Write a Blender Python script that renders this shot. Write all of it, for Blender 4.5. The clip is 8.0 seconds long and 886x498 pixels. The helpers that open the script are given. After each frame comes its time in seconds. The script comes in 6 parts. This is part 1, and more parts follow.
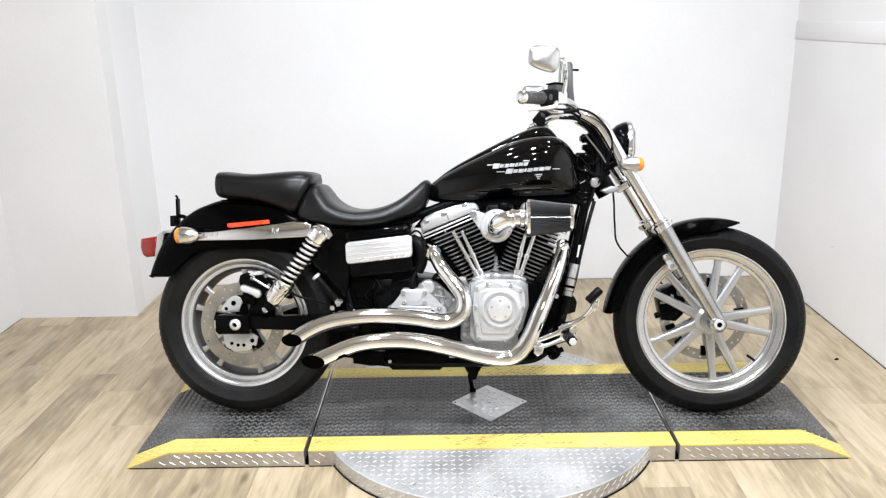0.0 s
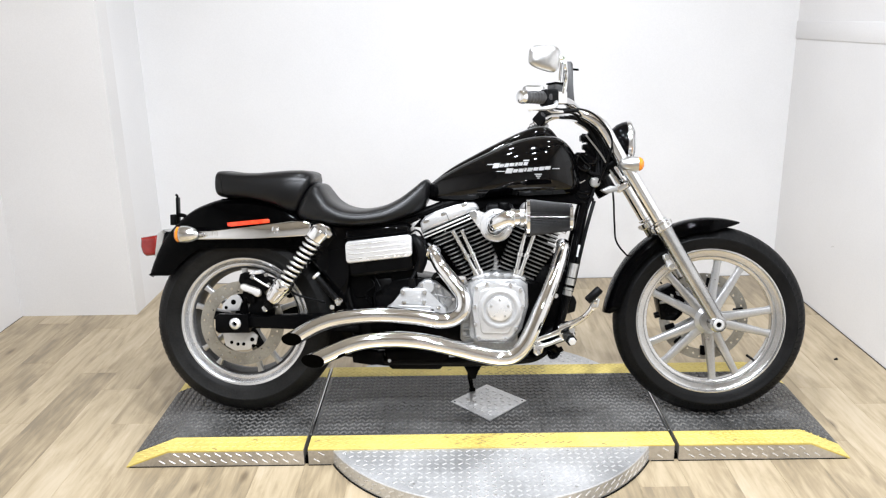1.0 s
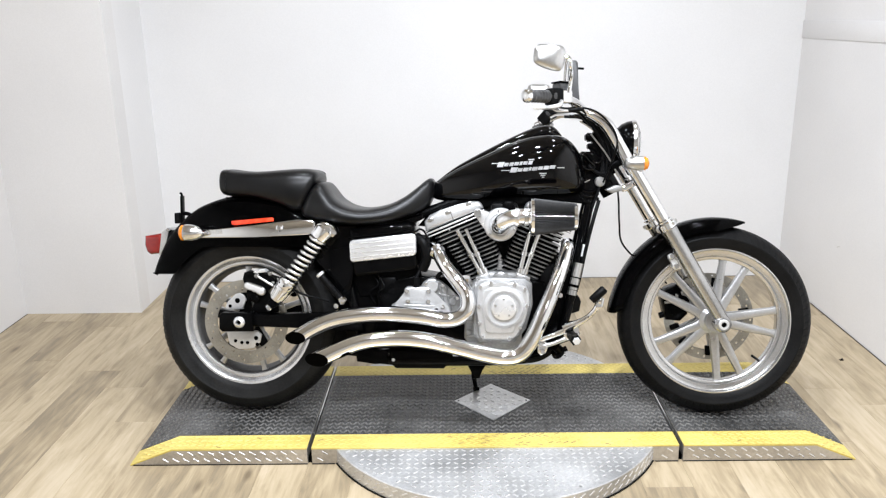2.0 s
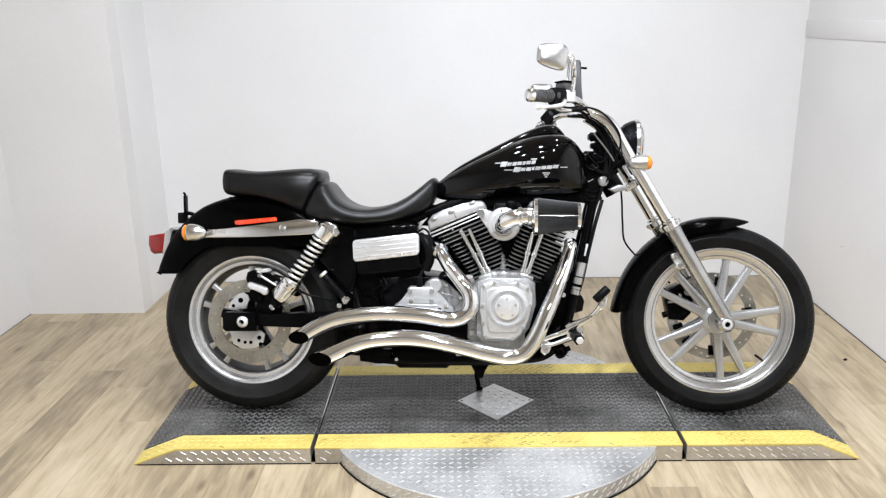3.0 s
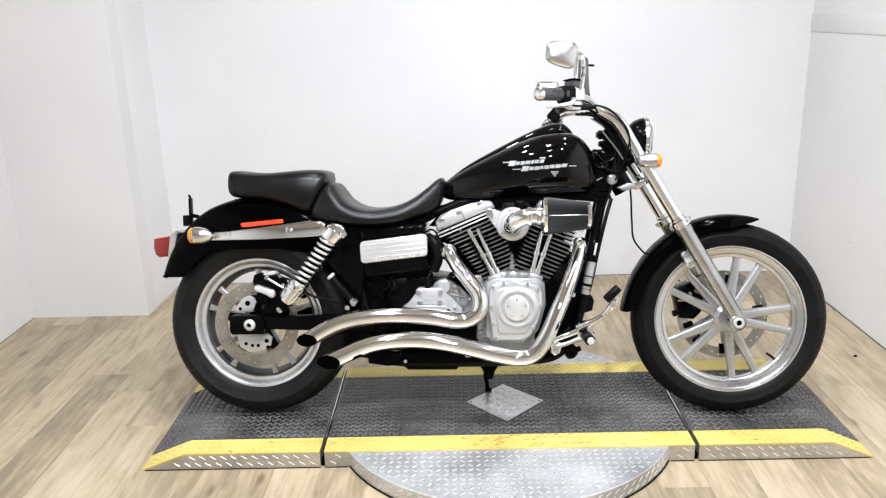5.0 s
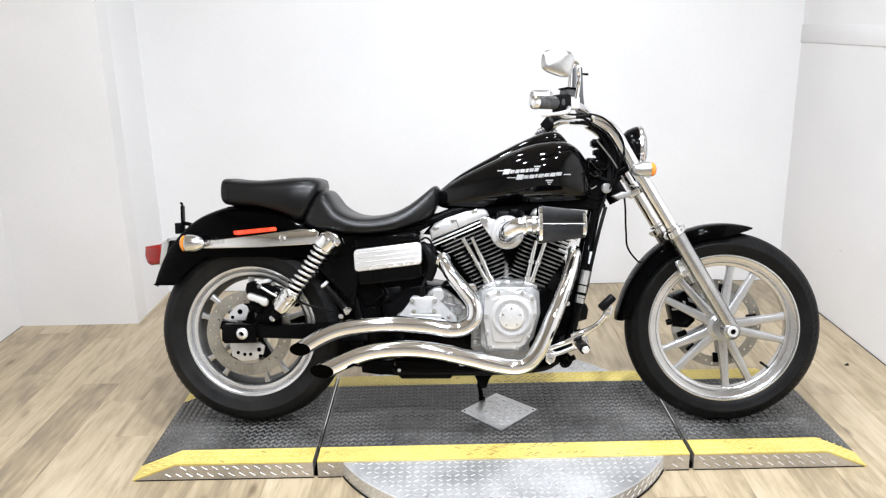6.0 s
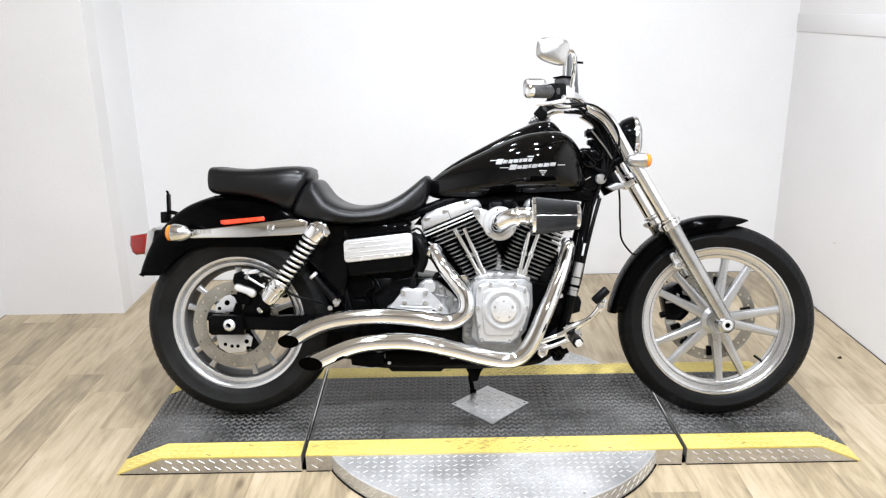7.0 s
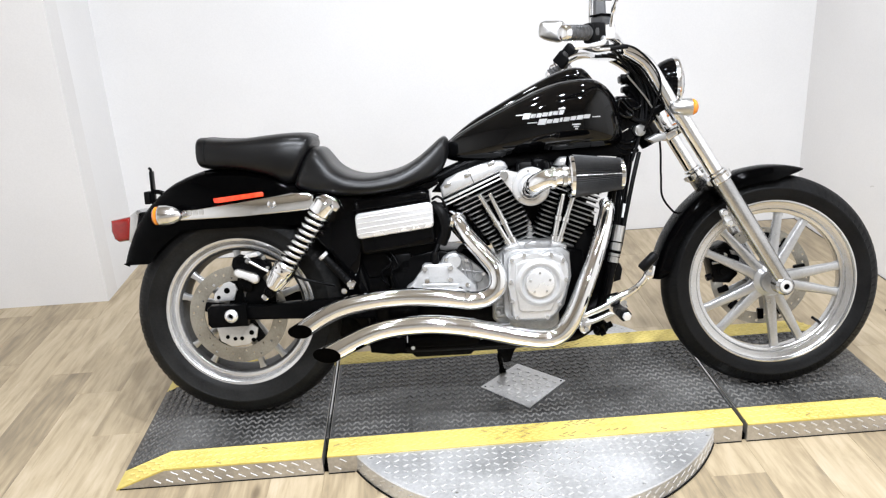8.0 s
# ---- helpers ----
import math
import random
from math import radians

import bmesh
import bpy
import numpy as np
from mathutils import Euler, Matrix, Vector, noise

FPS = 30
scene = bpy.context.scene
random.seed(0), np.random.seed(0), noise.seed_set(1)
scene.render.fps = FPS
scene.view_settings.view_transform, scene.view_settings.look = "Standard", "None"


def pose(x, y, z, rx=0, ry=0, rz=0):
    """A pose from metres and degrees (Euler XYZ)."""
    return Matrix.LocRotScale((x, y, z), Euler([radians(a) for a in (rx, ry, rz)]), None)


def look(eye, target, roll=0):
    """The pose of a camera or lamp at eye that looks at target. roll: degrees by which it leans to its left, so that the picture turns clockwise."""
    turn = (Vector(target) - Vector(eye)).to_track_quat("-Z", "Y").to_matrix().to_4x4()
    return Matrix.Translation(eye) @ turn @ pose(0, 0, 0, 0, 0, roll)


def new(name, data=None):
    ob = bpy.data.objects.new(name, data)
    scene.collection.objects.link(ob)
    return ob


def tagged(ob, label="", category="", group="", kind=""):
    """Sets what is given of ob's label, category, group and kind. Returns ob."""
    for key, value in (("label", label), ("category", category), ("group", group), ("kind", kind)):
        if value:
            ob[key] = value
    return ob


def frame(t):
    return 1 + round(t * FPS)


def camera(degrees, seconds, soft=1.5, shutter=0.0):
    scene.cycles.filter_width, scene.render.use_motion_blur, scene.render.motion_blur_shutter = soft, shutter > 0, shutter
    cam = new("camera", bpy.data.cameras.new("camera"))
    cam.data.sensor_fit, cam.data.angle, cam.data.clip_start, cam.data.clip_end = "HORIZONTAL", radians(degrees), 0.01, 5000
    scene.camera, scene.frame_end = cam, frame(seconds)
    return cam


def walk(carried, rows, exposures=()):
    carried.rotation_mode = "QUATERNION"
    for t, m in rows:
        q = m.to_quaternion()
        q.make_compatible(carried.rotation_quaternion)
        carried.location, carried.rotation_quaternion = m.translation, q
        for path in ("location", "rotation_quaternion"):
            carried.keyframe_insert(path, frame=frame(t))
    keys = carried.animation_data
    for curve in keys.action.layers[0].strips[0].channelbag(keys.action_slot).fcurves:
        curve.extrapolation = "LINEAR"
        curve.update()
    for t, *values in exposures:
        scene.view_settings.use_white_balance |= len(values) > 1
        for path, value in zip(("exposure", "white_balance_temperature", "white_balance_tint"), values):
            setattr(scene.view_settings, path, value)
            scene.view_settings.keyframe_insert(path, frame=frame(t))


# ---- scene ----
cam = camera(58.0, 8.0, soft=1.25)
PATH = [
    (0, (-0.135, -2.306, 1.42), (-0.157, -0.389, 0.851), -1.2),
    (0.5, (-0.133, -2.305, 1.422), (-0.153, -0.389, 0.849), -1.3),
    (1, (-0.133, -2.307, 1.424), (-0.156, -0.391, 0.851), -1.1),
    (1.5, (-0.132, -2.304, 1.423), (-0.162, -0.388, 0.851), -1.0),
    (1.7, (-0.133, -2.303, 1.423), (-0.165, -0.388, 0.85), -1.01),
    (2.8, (-0.131, -2.301, 1.423), (-0.169, -0.388, 0.846), -1.07),
    (3, (-0.135, -2.303, 1.419), (-0.175, -0.388, 0.846), -1.1),
    (3.5, (-0.135, -2.298, 1.417), (-0.164, -0.386, 0.828), -1.9),
    (4, (-0.133, -2.293, 1.425), (-0.17, -0.38, 0.842), -2.2),
    (4.2, (-0.137, -2.286, 1.429), (-0.19, -0.38, 0.836), -2.72),
    (5.3, (-0.172, -2.275, 1.424), (-0.204, -0.36, 0.847), -1.35),
    (5.5, (-0.174, -2.273, 1.422), (-0.201, -0.357, 0.848), -1.4),
    (6, (-0.186, -2.267, 1.426), (-0.194, -0.348, 0.862), -1.3),
    (6.5, (-0.189, -2.251, 1.427), (-0.187, -0.336, 0.851), -0.9),
    (7, (-0.19, -2.22, 1.424), (-0.174, -0.311, 0.83), -0.8),
    (7.2, (-0.201, -2.192, 1.423), (-0.156, -0.28, 0.809), -0.2),
    (7.3, (-0.216, -2.171, 1.425), (-0.149, -0.261, 0.796), -0.0),
    (7.5, (-0.231, -2.133, 1.427), (-0.16, -0.239, 0.791), -1.4),
    (7.6, (-0.254, -2.105, 1.418), (-0.166, -0.195, 0.774), -2.9),
    (7.7, (-0.271, -2.071, 1.415), (-0.165, -0.157, 0.772), -3.16),
    (7.8, (-0.288, -2.030, 1.405), (-0.206, -0.120, 0.734), -2.8),
    (7.9, (-0.306, -1.986, 1.397), (-0.232, -0.09, 0.706), -3.16),
    (8, (-0.318, -1.93, 1.381), (-0.255, -0.057, 0.681), -3.3),
]
EXPOSURES = [(0, 0.0), (1.0, -0.02), (1.6, -0.04), (2.6, -0.17), (3.5, -0.23), (4.2, -0.18), (5.4, -0.06), (6.5, 0.0), (8, 0.0)]
walk(cam, [(t, look(eye, target, roll)) for t, eye, target, roll in PATH], EXPOSURES)

# ---- light: a showroom under ceiling lamps ----
world = bpy.data.worlds.new("world")
scene.world = world
world.use_nodes = True
world.node_tree.nodes["Background"].inputs[0].default_value = (1.0, 1.0, 1.0, 1)
world.node_tree.nodes["Background"].inputs[1].default_value = 0.02

CEIL = 2.7


# round lamps hung under the ceiling, most of them before the bay
LAMPS = [(-0.70, -0.50, 0.56), (-0.02, -0.60, 0.93), (0.66, -0.45, 0.53), (-0.66, -1.7, 0.56), (0.0, -1.75, 0.88), (0.64, -1.65, 0.51), (-0.55, 0.62, 0.22), (0.60, 0.66, 0.22), (0.05, -3.4, 0.4)]
LAMP_WATTS, LAMP_SIZE = 45.2, 0.11
for px, py, k in LAMPS:
    data = bpy.data.lights.new("ceiling_lamp", "AREA")
    data.shape, data.size, data.energy, data.color = "DISK", LAMP_SIZE, LAMP_WATTS * k, (0.870, 0.918, 1.0)
    new("ceiling_lamp", data).matrix_world = pose(px, py, CEIL - 0.075)


# ---- materials ----
def socket(node, name, value):
    if name in node.inputs:
        node.inputs[name].default_value = value


def surface(name, dark, light, rough=0.5, metal=0.0, scale=6.0, fine=120.0, bump=0.15, spread=0.08, coat=0.0, stretch=(1, 1, 1), vary=0.0, depth=0.002, shine=0.5):
    """A two-tone surface: broad blotches, fine grain, uneven gloss and a little relief."""
    m = bpy.data.materials.new(name)
    m.use_nodes = True
    nt = m.node_tree
    n, l = nt.nodes, nt.links
    bsdf = n["Principled BSDF"]
    coord = n.new("ShaderNodeTexCoord")
    mapping = n.new("ShaderNodeMapping")
    mapping.inputs["Scale"].default_value = stretch
    l.new(coord.outputs["Object"], mapping.inputs[0])
    info = n.new("ShaderNodeObjectInfo")
    shift = n.new("ShaderNodeVectorMath")
    shift.operation = "MULTIPLY_ADD"
    l.new(info.outputs["Random"], shift.inputs[0])
    shift.inputs[1].default_value = (37.0, 11.0, 5.0)
    l.new(mapping.outputs[0], shift.inputs[2])
    broad = n.new("ShaderNodeTexNoise")
    broad.inputs["Scale"].default_value = scale
    broad.inputs["Detail"].default_value = 5
    grain = n.new("ShaderNodeTexNoise")
    grain.inputs["Scale"].default_value = fine
    grain.inputs["Detail"].default_value = 3
    for t in (broad, grain):
        l.new(shift.outputs[0], t.inputs["Vector"])
    add = n.new("ShaderNodeMath")
    add.operation = "MULTIPLY_ADD"
    l.new(grain.outputs["Fac"], add.inputs[0])
    add.inputs[1].default_value = 0.45
    l.new(broad.outputs["Fac"], add.inputs[2])
    ramp = n.new("ShaderNodeMapRange")
    ramp.inputs["From Min"].default_value = 0.5
    ramp.inputs["From Max"].default_value = 0.95
    l.new(add.outputs[0], ramp.inputs["Value"])
    mix = n.new("ShaderNodeMix")
    mix.data_type = "RGBA"
    l.new(ramp.outputs[0], mix.inputs["Factor"])
    mix.inputs["A"].default_value = (*dark, 1)
    mix.inputs["B"].default_value = (*light, 1)
    colour = mix.outputs["Result"]
    if vary:
        hsv = n.new("ShaderNodeHueSaturation")
        tone = n.new("ShaderNodeMapRange")
        tone.inputs["To Min"].default_value = 1 - vary
        tone.inputs["To Max"].default_value = 1 + vary
        l.new(info.outputs["Random"], tone.inputs["Value"])
        l.new(tone.outputs[0], hsv.inputs["Value"])
        l.new(colour, hsv.inputs["Color"])
        colour = hsv.outputs[0]
    l.new(colour, bsdf.inputs["Base Color"])
    gloss = n.new("ShaderNodeMapRange")
    gloss.inputs["To Min"].default_value = max(0.0, rough - spread)
    gloss.inputs["To Max"].default_value = min(1.0, rough + spread)
    l.new(broad.outputs["Fac"], gloss.inputs["Value"])
    l.new(gloss.outputs[0], bsdf.inputs["Roughness"])
    socket(bsdf, "Metallic", metal)
    socket(bsdf, "Specular IOR Level", shine)
    socket(bsdf, "Coat Weight", coat)
    socket(bsdf, "Coat Roughness", 0.03)
    if bump:
        relief = n.new("ShaderNodeBump")
        relief.inputs["Strength"].default_value = bump
        relief.inputs["Distance"].default_value = depth
        l.new(grain.outputs["Fac"], relief.inputs["Height"])
        l.new(relief.outputs[0], bsdf.inputs["Normal"])
    return m


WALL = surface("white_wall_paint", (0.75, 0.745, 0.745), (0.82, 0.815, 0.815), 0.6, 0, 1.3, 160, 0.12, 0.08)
# the same white wall, with the weaker light at the sides put into its colour
SIDE_WALL = surface("side_wall_shaded_white", (0.70, 0.687, 0.678), (0.775, 0.762, 0.753), 0.6, 0, 1.1, 160, 0.12, 0.08)
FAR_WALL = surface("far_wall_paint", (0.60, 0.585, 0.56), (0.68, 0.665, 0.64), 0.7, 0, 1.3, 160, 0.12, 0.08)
CEILING = surface("ceiling_paint", (0.43, 0.395, 0.345), (0.50, 0.46, 0.405), 0.8, 0, 2, 200, 0.2)
SUBFLOOR = surface("subfloor", (0.10, 0.08, 0.06), (0.15, 0.12, 0.09), 0.8)
RUBBER_MAT = surface("black_rubber_mat", (0.008, 0.0079, 0.0077), (0.105, 0.103, 0.099), 0.36, 0, 3.2, 80, 0.4, 0.16)
WORN_BLACK = surface("worn_ridge_paint", (0.24, 0.18, 0.06), (0.45, 0.345, 0.11), 0.5, 0, 20, 160, 0.4, 0.1)
MAT_RIDGE = surface("rubbed_black_ridges", (0.045, 0.044, 0.042), (0.235, 0.230, 0.220), 0.30, 0, 5, 80, 0.3, 0.12)
YELLOW = surface("yellow_safety_paint", (0.51, 0.395, 0.092), (0.755, 0.61, 0.178), 0.45, 0, 6, 70, 0.35, 0.14)
TREAD_PLATE = surface("aluminium_tread_plate", (0.40, 0.40, 0.40), (0.72, 0.72, 0.72), 0.38, 0.6, 5, 110, 0.3, 0.16)
RIDGE_PLATE = surface("worn_bright_ridges", (0.62, 0.62, 0.62), (0.80, 0.80, 0.80), 0.28, 0.7, 9, 110, 0.1, 0.08)
SIDE_PLATE = surface("tread_plate_side", (0.38, 0.36, 0.33), (0.62, 0.59, 0.55), 0.34, 0.7, 5, 110, 0.3, 0.16)
TANK_PAINT = surface("deep_gloss_black", (0.0010, 0.0010, 0.0012), (0.0018, 0.0018, 0.0020), 0.035, 0, 5, 60, 0.0, 0.015, shine=0.3)
CHROME = surface("chrome", (0.82, 0.83, 0.845), (0.89, 0.90, 0.91), 0.06, 1.0, 9, 60, 0.0, 0.02)
STEEL = surface("brushed_steel", (0.48, 0.48, 0.48), (0.62, 0.62, 0.61), 0.3, 1.0, 9, 150, 0.1, 0.08)
CAST = surface("silver_cast_paint", (0.38, 0.38, 0.38), (0.52, 0.52, 0.52), 0.30, 0.75, 7, 180, 0.25, 0.08)
COVER = surface("bright_cover_paint", (0.50, 0.50, 0.50), (0.63, 0.63, 0.63), 0.34, 0.55, 7, 180, 0.25, 0.08)
SAND_CAST = surface("sand_cast_alloy", (0.25, 0.25, 0.25), (0.43, 0.43, 0.425), 0.42, 0.6, 11, 130, 0.5, 0.1)
MACHINED = surface("machined_alloy", (0.70, 0.70, 0.70), (0.82, 0.82, 0.82), 0.27, 0.6, 8, 160, 0.06, 0.08)
FIN = surface("fin_edge_alloy", (0.30, 0.30, 0.30), (0.46, 0.46, 0.455), 0.30, 0.8, 9, 150, 0.1, 0.08)
RIM = surface("brushed_rim_alloy", (0.54, 0.54, 0.54), (0.70, 0.70, 0.70), 0.22, 0.95, 10, 190, 0.25, 0.1)
ROTOR = surface("heat_tinted_steel", (0.29, 0.275, 0.24), (0.46, 0.44, 0.39), 0.32, 0.9, 14, 190, 0.15, 0.08)
GLOSS_BLACK = surface("gloss_black_paint", (0.0010, 0.0010, 0.0012), (0.0018, 0.0018, 0.0020), 0.04, 0, 5, 60, 0.0, 0.02, shine=0.10)
SPRING = surface("satin_chrome", (0.74, 0.745, 0.755), (0.83, 0.835, 0.845), 0.17, 1.0, 9, 60, 0.0, 0.04)
BLACK_METAL = surface("black_powder_coat", (0.0012, 0.0012, 0.0013), (0.0028, 0.0028, 0.0030), 0.24, 0, 9, 120, 0.15, 0.08, shine=0.045)
BLACK_PLASTIC = surface("black_plastic", (0.0016, 0.0016, 0.0018), (0.0045, 0.0045, 0.0048), 0.38, 0, 9, 140, 0.2, 0.1, shine=0.09)
TYRE = surface("tyre_rubber", (0.0028, 0.0028, 0.0029), (0.0085, 0.0085, 0.0087), 0.46, 0, 10, 140, 0.35, 0.14, shine=0.12)
LEG = surface("satin_fork_alloy", (0.36, 0.36, 0.36), (0.54, 0.54, 0.54), 0.25, 1.0, 10, 190, 0.06, 0.06)
# about twice as pale as the front tyre
REAR_TYRE = surface("paler_tyre_rubber", (0.005, 0.005, 0.005), (0.0155, 0.0154, 0.015), 0.50, 0, 8, 140, 0.35, 0.14, shine=0.12)
DARK_ALLOY = surface("dull_dark_alloy", (0.045, 0.045, 0.046), (0.10, 0.10, 0.10), 0.42, 0.4, 10, 150, 0.2, 0.1)
POLISHED = surface("polished_rim_alloy", (0.68, 0.68, 0.68), (0.80, 0.80, 0.80), 0.24, 0.8, 10, 190, 0.06, 0.08)
GRIP = surface("grey_black_rubber", (0.028, 0.028, 0.029), (0.062, 0.062, 0.063), 0.38, 0, 12, 150, 0.2, 0.1, shine=0.5)
LEATHER = surface("black_vinyl", (0.0016, 0.0016, 0.0018), (0.0042, 0.0042, 0.0045), 0.33, 0, 6, 320, 0.14, 0.08, shine=0.30)
SMOKE = surface("dark_hole", (0.0006, 0.0006, 0.0006), (0.0016, 0.0015, 0.0014), 0.9, 0, 9, 90, 0.1, shine=0.02)
RED_LENS = surface("red_lens", (0.13, 0.003, 0.003), (0.24, 0.007, 0.005), 0.12, 0, 22, 200, 0.2, 0.05, coat=0.6)
REFLECTOR = surface("red_reflector", (0.60, 0.025, 0.008), (0.86, 0.075, 0.02), 0.2, 0, 60, 260, 0.3, 0.06, coat=0.5)
AMBER = surface("amber_lens", (0.72, 0.20, 0.01), (0.85, 0.30, 0.02), 0.16, 0, 30, 200, 0.2, 0.05, coat=0.5)
DECAL = surface("silver_decal", (0.70, 0.70, 0.70), (0.82, 0.82, 0.82), 0.3, 0.3, 20, 120, 0.0)


def plank_material():
    """Distressed oak print: cream boards with grey-brown figure, fine streaks and a few knots, each plank its own tone."""
    m = surface("vinyl_plank", (0.4, 0.3, 0.2), (0.5, 0.4, 0.3), 0.40, 0, 2.6, 26, 0.10, 0.1, stretch=(9, 0.8, 1))
    n, l = m.node_tree.nodes, m.node_tree.links
    bsdf = n["Principled BSDF"]
    info = n.new("ShaderNodeObjectInfo")
    coord = n.new("ShaderNodeTexCoord")
    shift = n.new("ShaderNodeVectorMath")
    shift.operation = "MULTIPLY_ADD"
    l.new(info.outputs["Random"], shift.inputs[0])
    shift.inputs[1].default_value = (53.0, 91.0, 3.0)
    l.new(coord.outputs["Object"], shift.inputs[2])

    def figure(stretch, scale, detail, bend, rough=0.5):
        squeeze = n.new("ShaderNodeMapping")
        squeeze.inputs["Scale"].default_value = stretch
        l.new(shift.outputs[0], squeeze.inputs[0])
        t = n.new("ShaderNodeTexNoise")
        t.inputs["Scale"].default_value, t.inputs["Detail"].default_value = scale, detail
        t.inputs["Distortion"].default_value, t.inputs["Roughness"].default_value = bend, rough
        l.new(squeeze.outputs[0], t.inputs["Vector"])
        return t.outputs["Fac"]

    def weigh(value, k, onto=None):
        a = n.new("ShaderNodeMath")
        a.operation = "MULTIPLY_ADD"
        l.new(value, a.inputs[0])
        a.inputs[1].default_value = k
        if onto is None:
            a.inputs[2].default_value = 0.0
        else:
            l.new(onto, a.inputs[2])
        return a.outputs[0]
    total = weigh(figure((9.0, 1.8, 1.0), 1.9, 5, 0.9, 0.6), 0.46)
    total = weigh(figure((30.0, 2.6, 1.0), 1.6, 4, 0.6, 0.55), 0.34, total)
    total = weigh(figure((110.0, 7.0, 1.0), 1.0, 3, 0.3), 0.11, total)
    total = weigh(info.outputs["Random"], 0.16, total)
    ramp = n.new("ShaderNodeValToRGB")
    stops = ramp.color_ramp.elements
    stops[0].position, stops[0].color = 0.39, (0.232, 0.185, 0.121, 1)
    stops[1].position, stops[1].color = 0.71, (0.520, 0.431, 0.303, 1)
    for place, tone in ((0.49, (0.336, 0.265, 0.168, 1)), (0.58, (0.430, 0.346, 0.226, 1))):
        stops.new(place).color = tone
    l.new(total, ramp.inputs[0])
    knots = n.new("ShaderNodeTexVoronoi")
    knots.inputs["Scale"].default_value = 1.0
    flat = n.new("ShaderNodeMapping")
    flat.inputs["Scale"].default_value = (8.0, 2.6, 1.0)
    l.new(shift.outputs[0], flat.inputs[0])
    l.new(flat.outputs[0], knots.inputs["Vector"])
    spot = n.new("ShaderNodeMapRange")
    spot.inputs["From Min"].default_value = 0.04
    spot.inputs["From Max"].default_value = 0.13
    spot.inputs["To Min"].default_value = 0.75
    spot.inputs["To Max"].default_value = 0.0
    l.new(knots.outputs["Distance"], spot.inputs["Value"])
    dark = n.new("ShaderNodeMix")
    dark.data_type = "RGBA"
    dark.inputs["B"].default_value = (0.11, 0.08, 0.05, 1)
    l.new(spot.outputs[0], dark.inputs["Factor"])
    l.new(ramp.outputs[0], dark.inputs["A"])
    l.new(dark.outputs["Result"], bsdf.inputs["Base Color"])
    return m


PLANK = plank_material()


def glass_material():
    m = bpy.data.materials.new("clear_glass")
    m.use_nodes = True
    b = m.node_tree.nodes["Principled BSDF"]
    socket(b, "Base Color", (0.95, 0.96, 0.96, 1))
    socket(b, "Roughness", 0.04)
    socket(b, "Transmission Weight", 0.9)
    socket(b, "IOR", 1.45)
    return m


GLASS = glass_material()


# ---- mesh helpers ----
def part(name, bm, material, parent=None, label="", sharp=38.0):
    """Links a bmesh as one mesh object under a thing or a part."""
    bmesh.ops.recalc_face_normals(bm, faces=bm.faces)
    me = bpy.data.meshes.new(name)
    bm.to_mesh(me)
    bm.free()
    me.polygons.foreach_set("use_smooth", [True] * len(me.polygons))
    me.set_sharp_from_angle(angle=radians(sharp))
    me.materials.append(material)
    ob = new(name, me)
    if parent:
        ob.parent = parent
    if label:
        tagged(ob, label)
    return ob


def thing(name, m, label, category, group="", kind=""):
    ob = new(name)
    ob.empty_display_size = 0.1
    ob.matrix_world = m
    return tagged(ob, label, category, group, kind)


def box(x0, x1, y0, y1, z0, z1, bevel=0.0, seg=2, m=None):
    bm = bmesh.new()
    bmesh.ops.create_cube(bm, size=1.0)
    for v in bm.verts:
        v.co = Vector(((x0 + x1) / 2 + v.co.x * (x1 - x0), (y0 + y1) / 2 + v.co.y * (y1 - y0), (z0 + z1) / 2 + v.co.z * (z1 - z0)))
    if bevel:
        bmesh.ops.bevel(bm, geom=bm.edges[:], offset=bevel, segments=seg, profile=0.5, affect="EDGES", clamp_overlap=True)
    if m:
        bmesh.ops.transform(bm, matrix=m, verts=bm.verts)
    return bm


def join(*bms):
    """Several pieces of one part in one mesh."""
    out = bmesh.new()
    for b in bms:
        me = bpy.data.meshes.new("piece")
        b.to_mesh(me)
        b.free()
        out.from_mesh(me)
        bpy.data.meshes.remove(me)
    return out


def grid_mesh(rings, closed_ring=True, caps=True):
    """Skin rings of points, each with the same count, into one surface."""
    bm = bmesh.new()
    rows = [[bm.verts.new(p) for p in ring] for ring in rings]
    k = len(rows[0])
    for a, b in zip(rows, rows[1:]):
        for i in range(k if closed_ring else k - 1):
            j = (i + 1) % k
            bm.faces.new((a[i], a[j], b[j], b[i]))
    if caps and closed_ring:
        bm.faces.new(rows[0][::-1])
        bm.faces.new(rows[-1])
    return bm


def spline(points, steps=8):
    """A smooth line through the points (Catmull-Rom)."""
    p = [Vector(q) for q in points]
    if len(p) < 3:
        return p
    p = [2 * p[0] - p[1]] + p + [2 * p[-1] - p[-2]]
    out = []
    for i in range(1, len(p) - 2):
        a, b, c, d = p[i - 1:i + 3]
        for s in range(steps):
            t = s / steps
            out.append(0.5 * (2 * b + (c - a) * t + (2 * a - 5 * b + 4 * c - d) * t * t + (3 * b - a - 3 * c + d) * t ** 3))
    return out + [p[-2]]


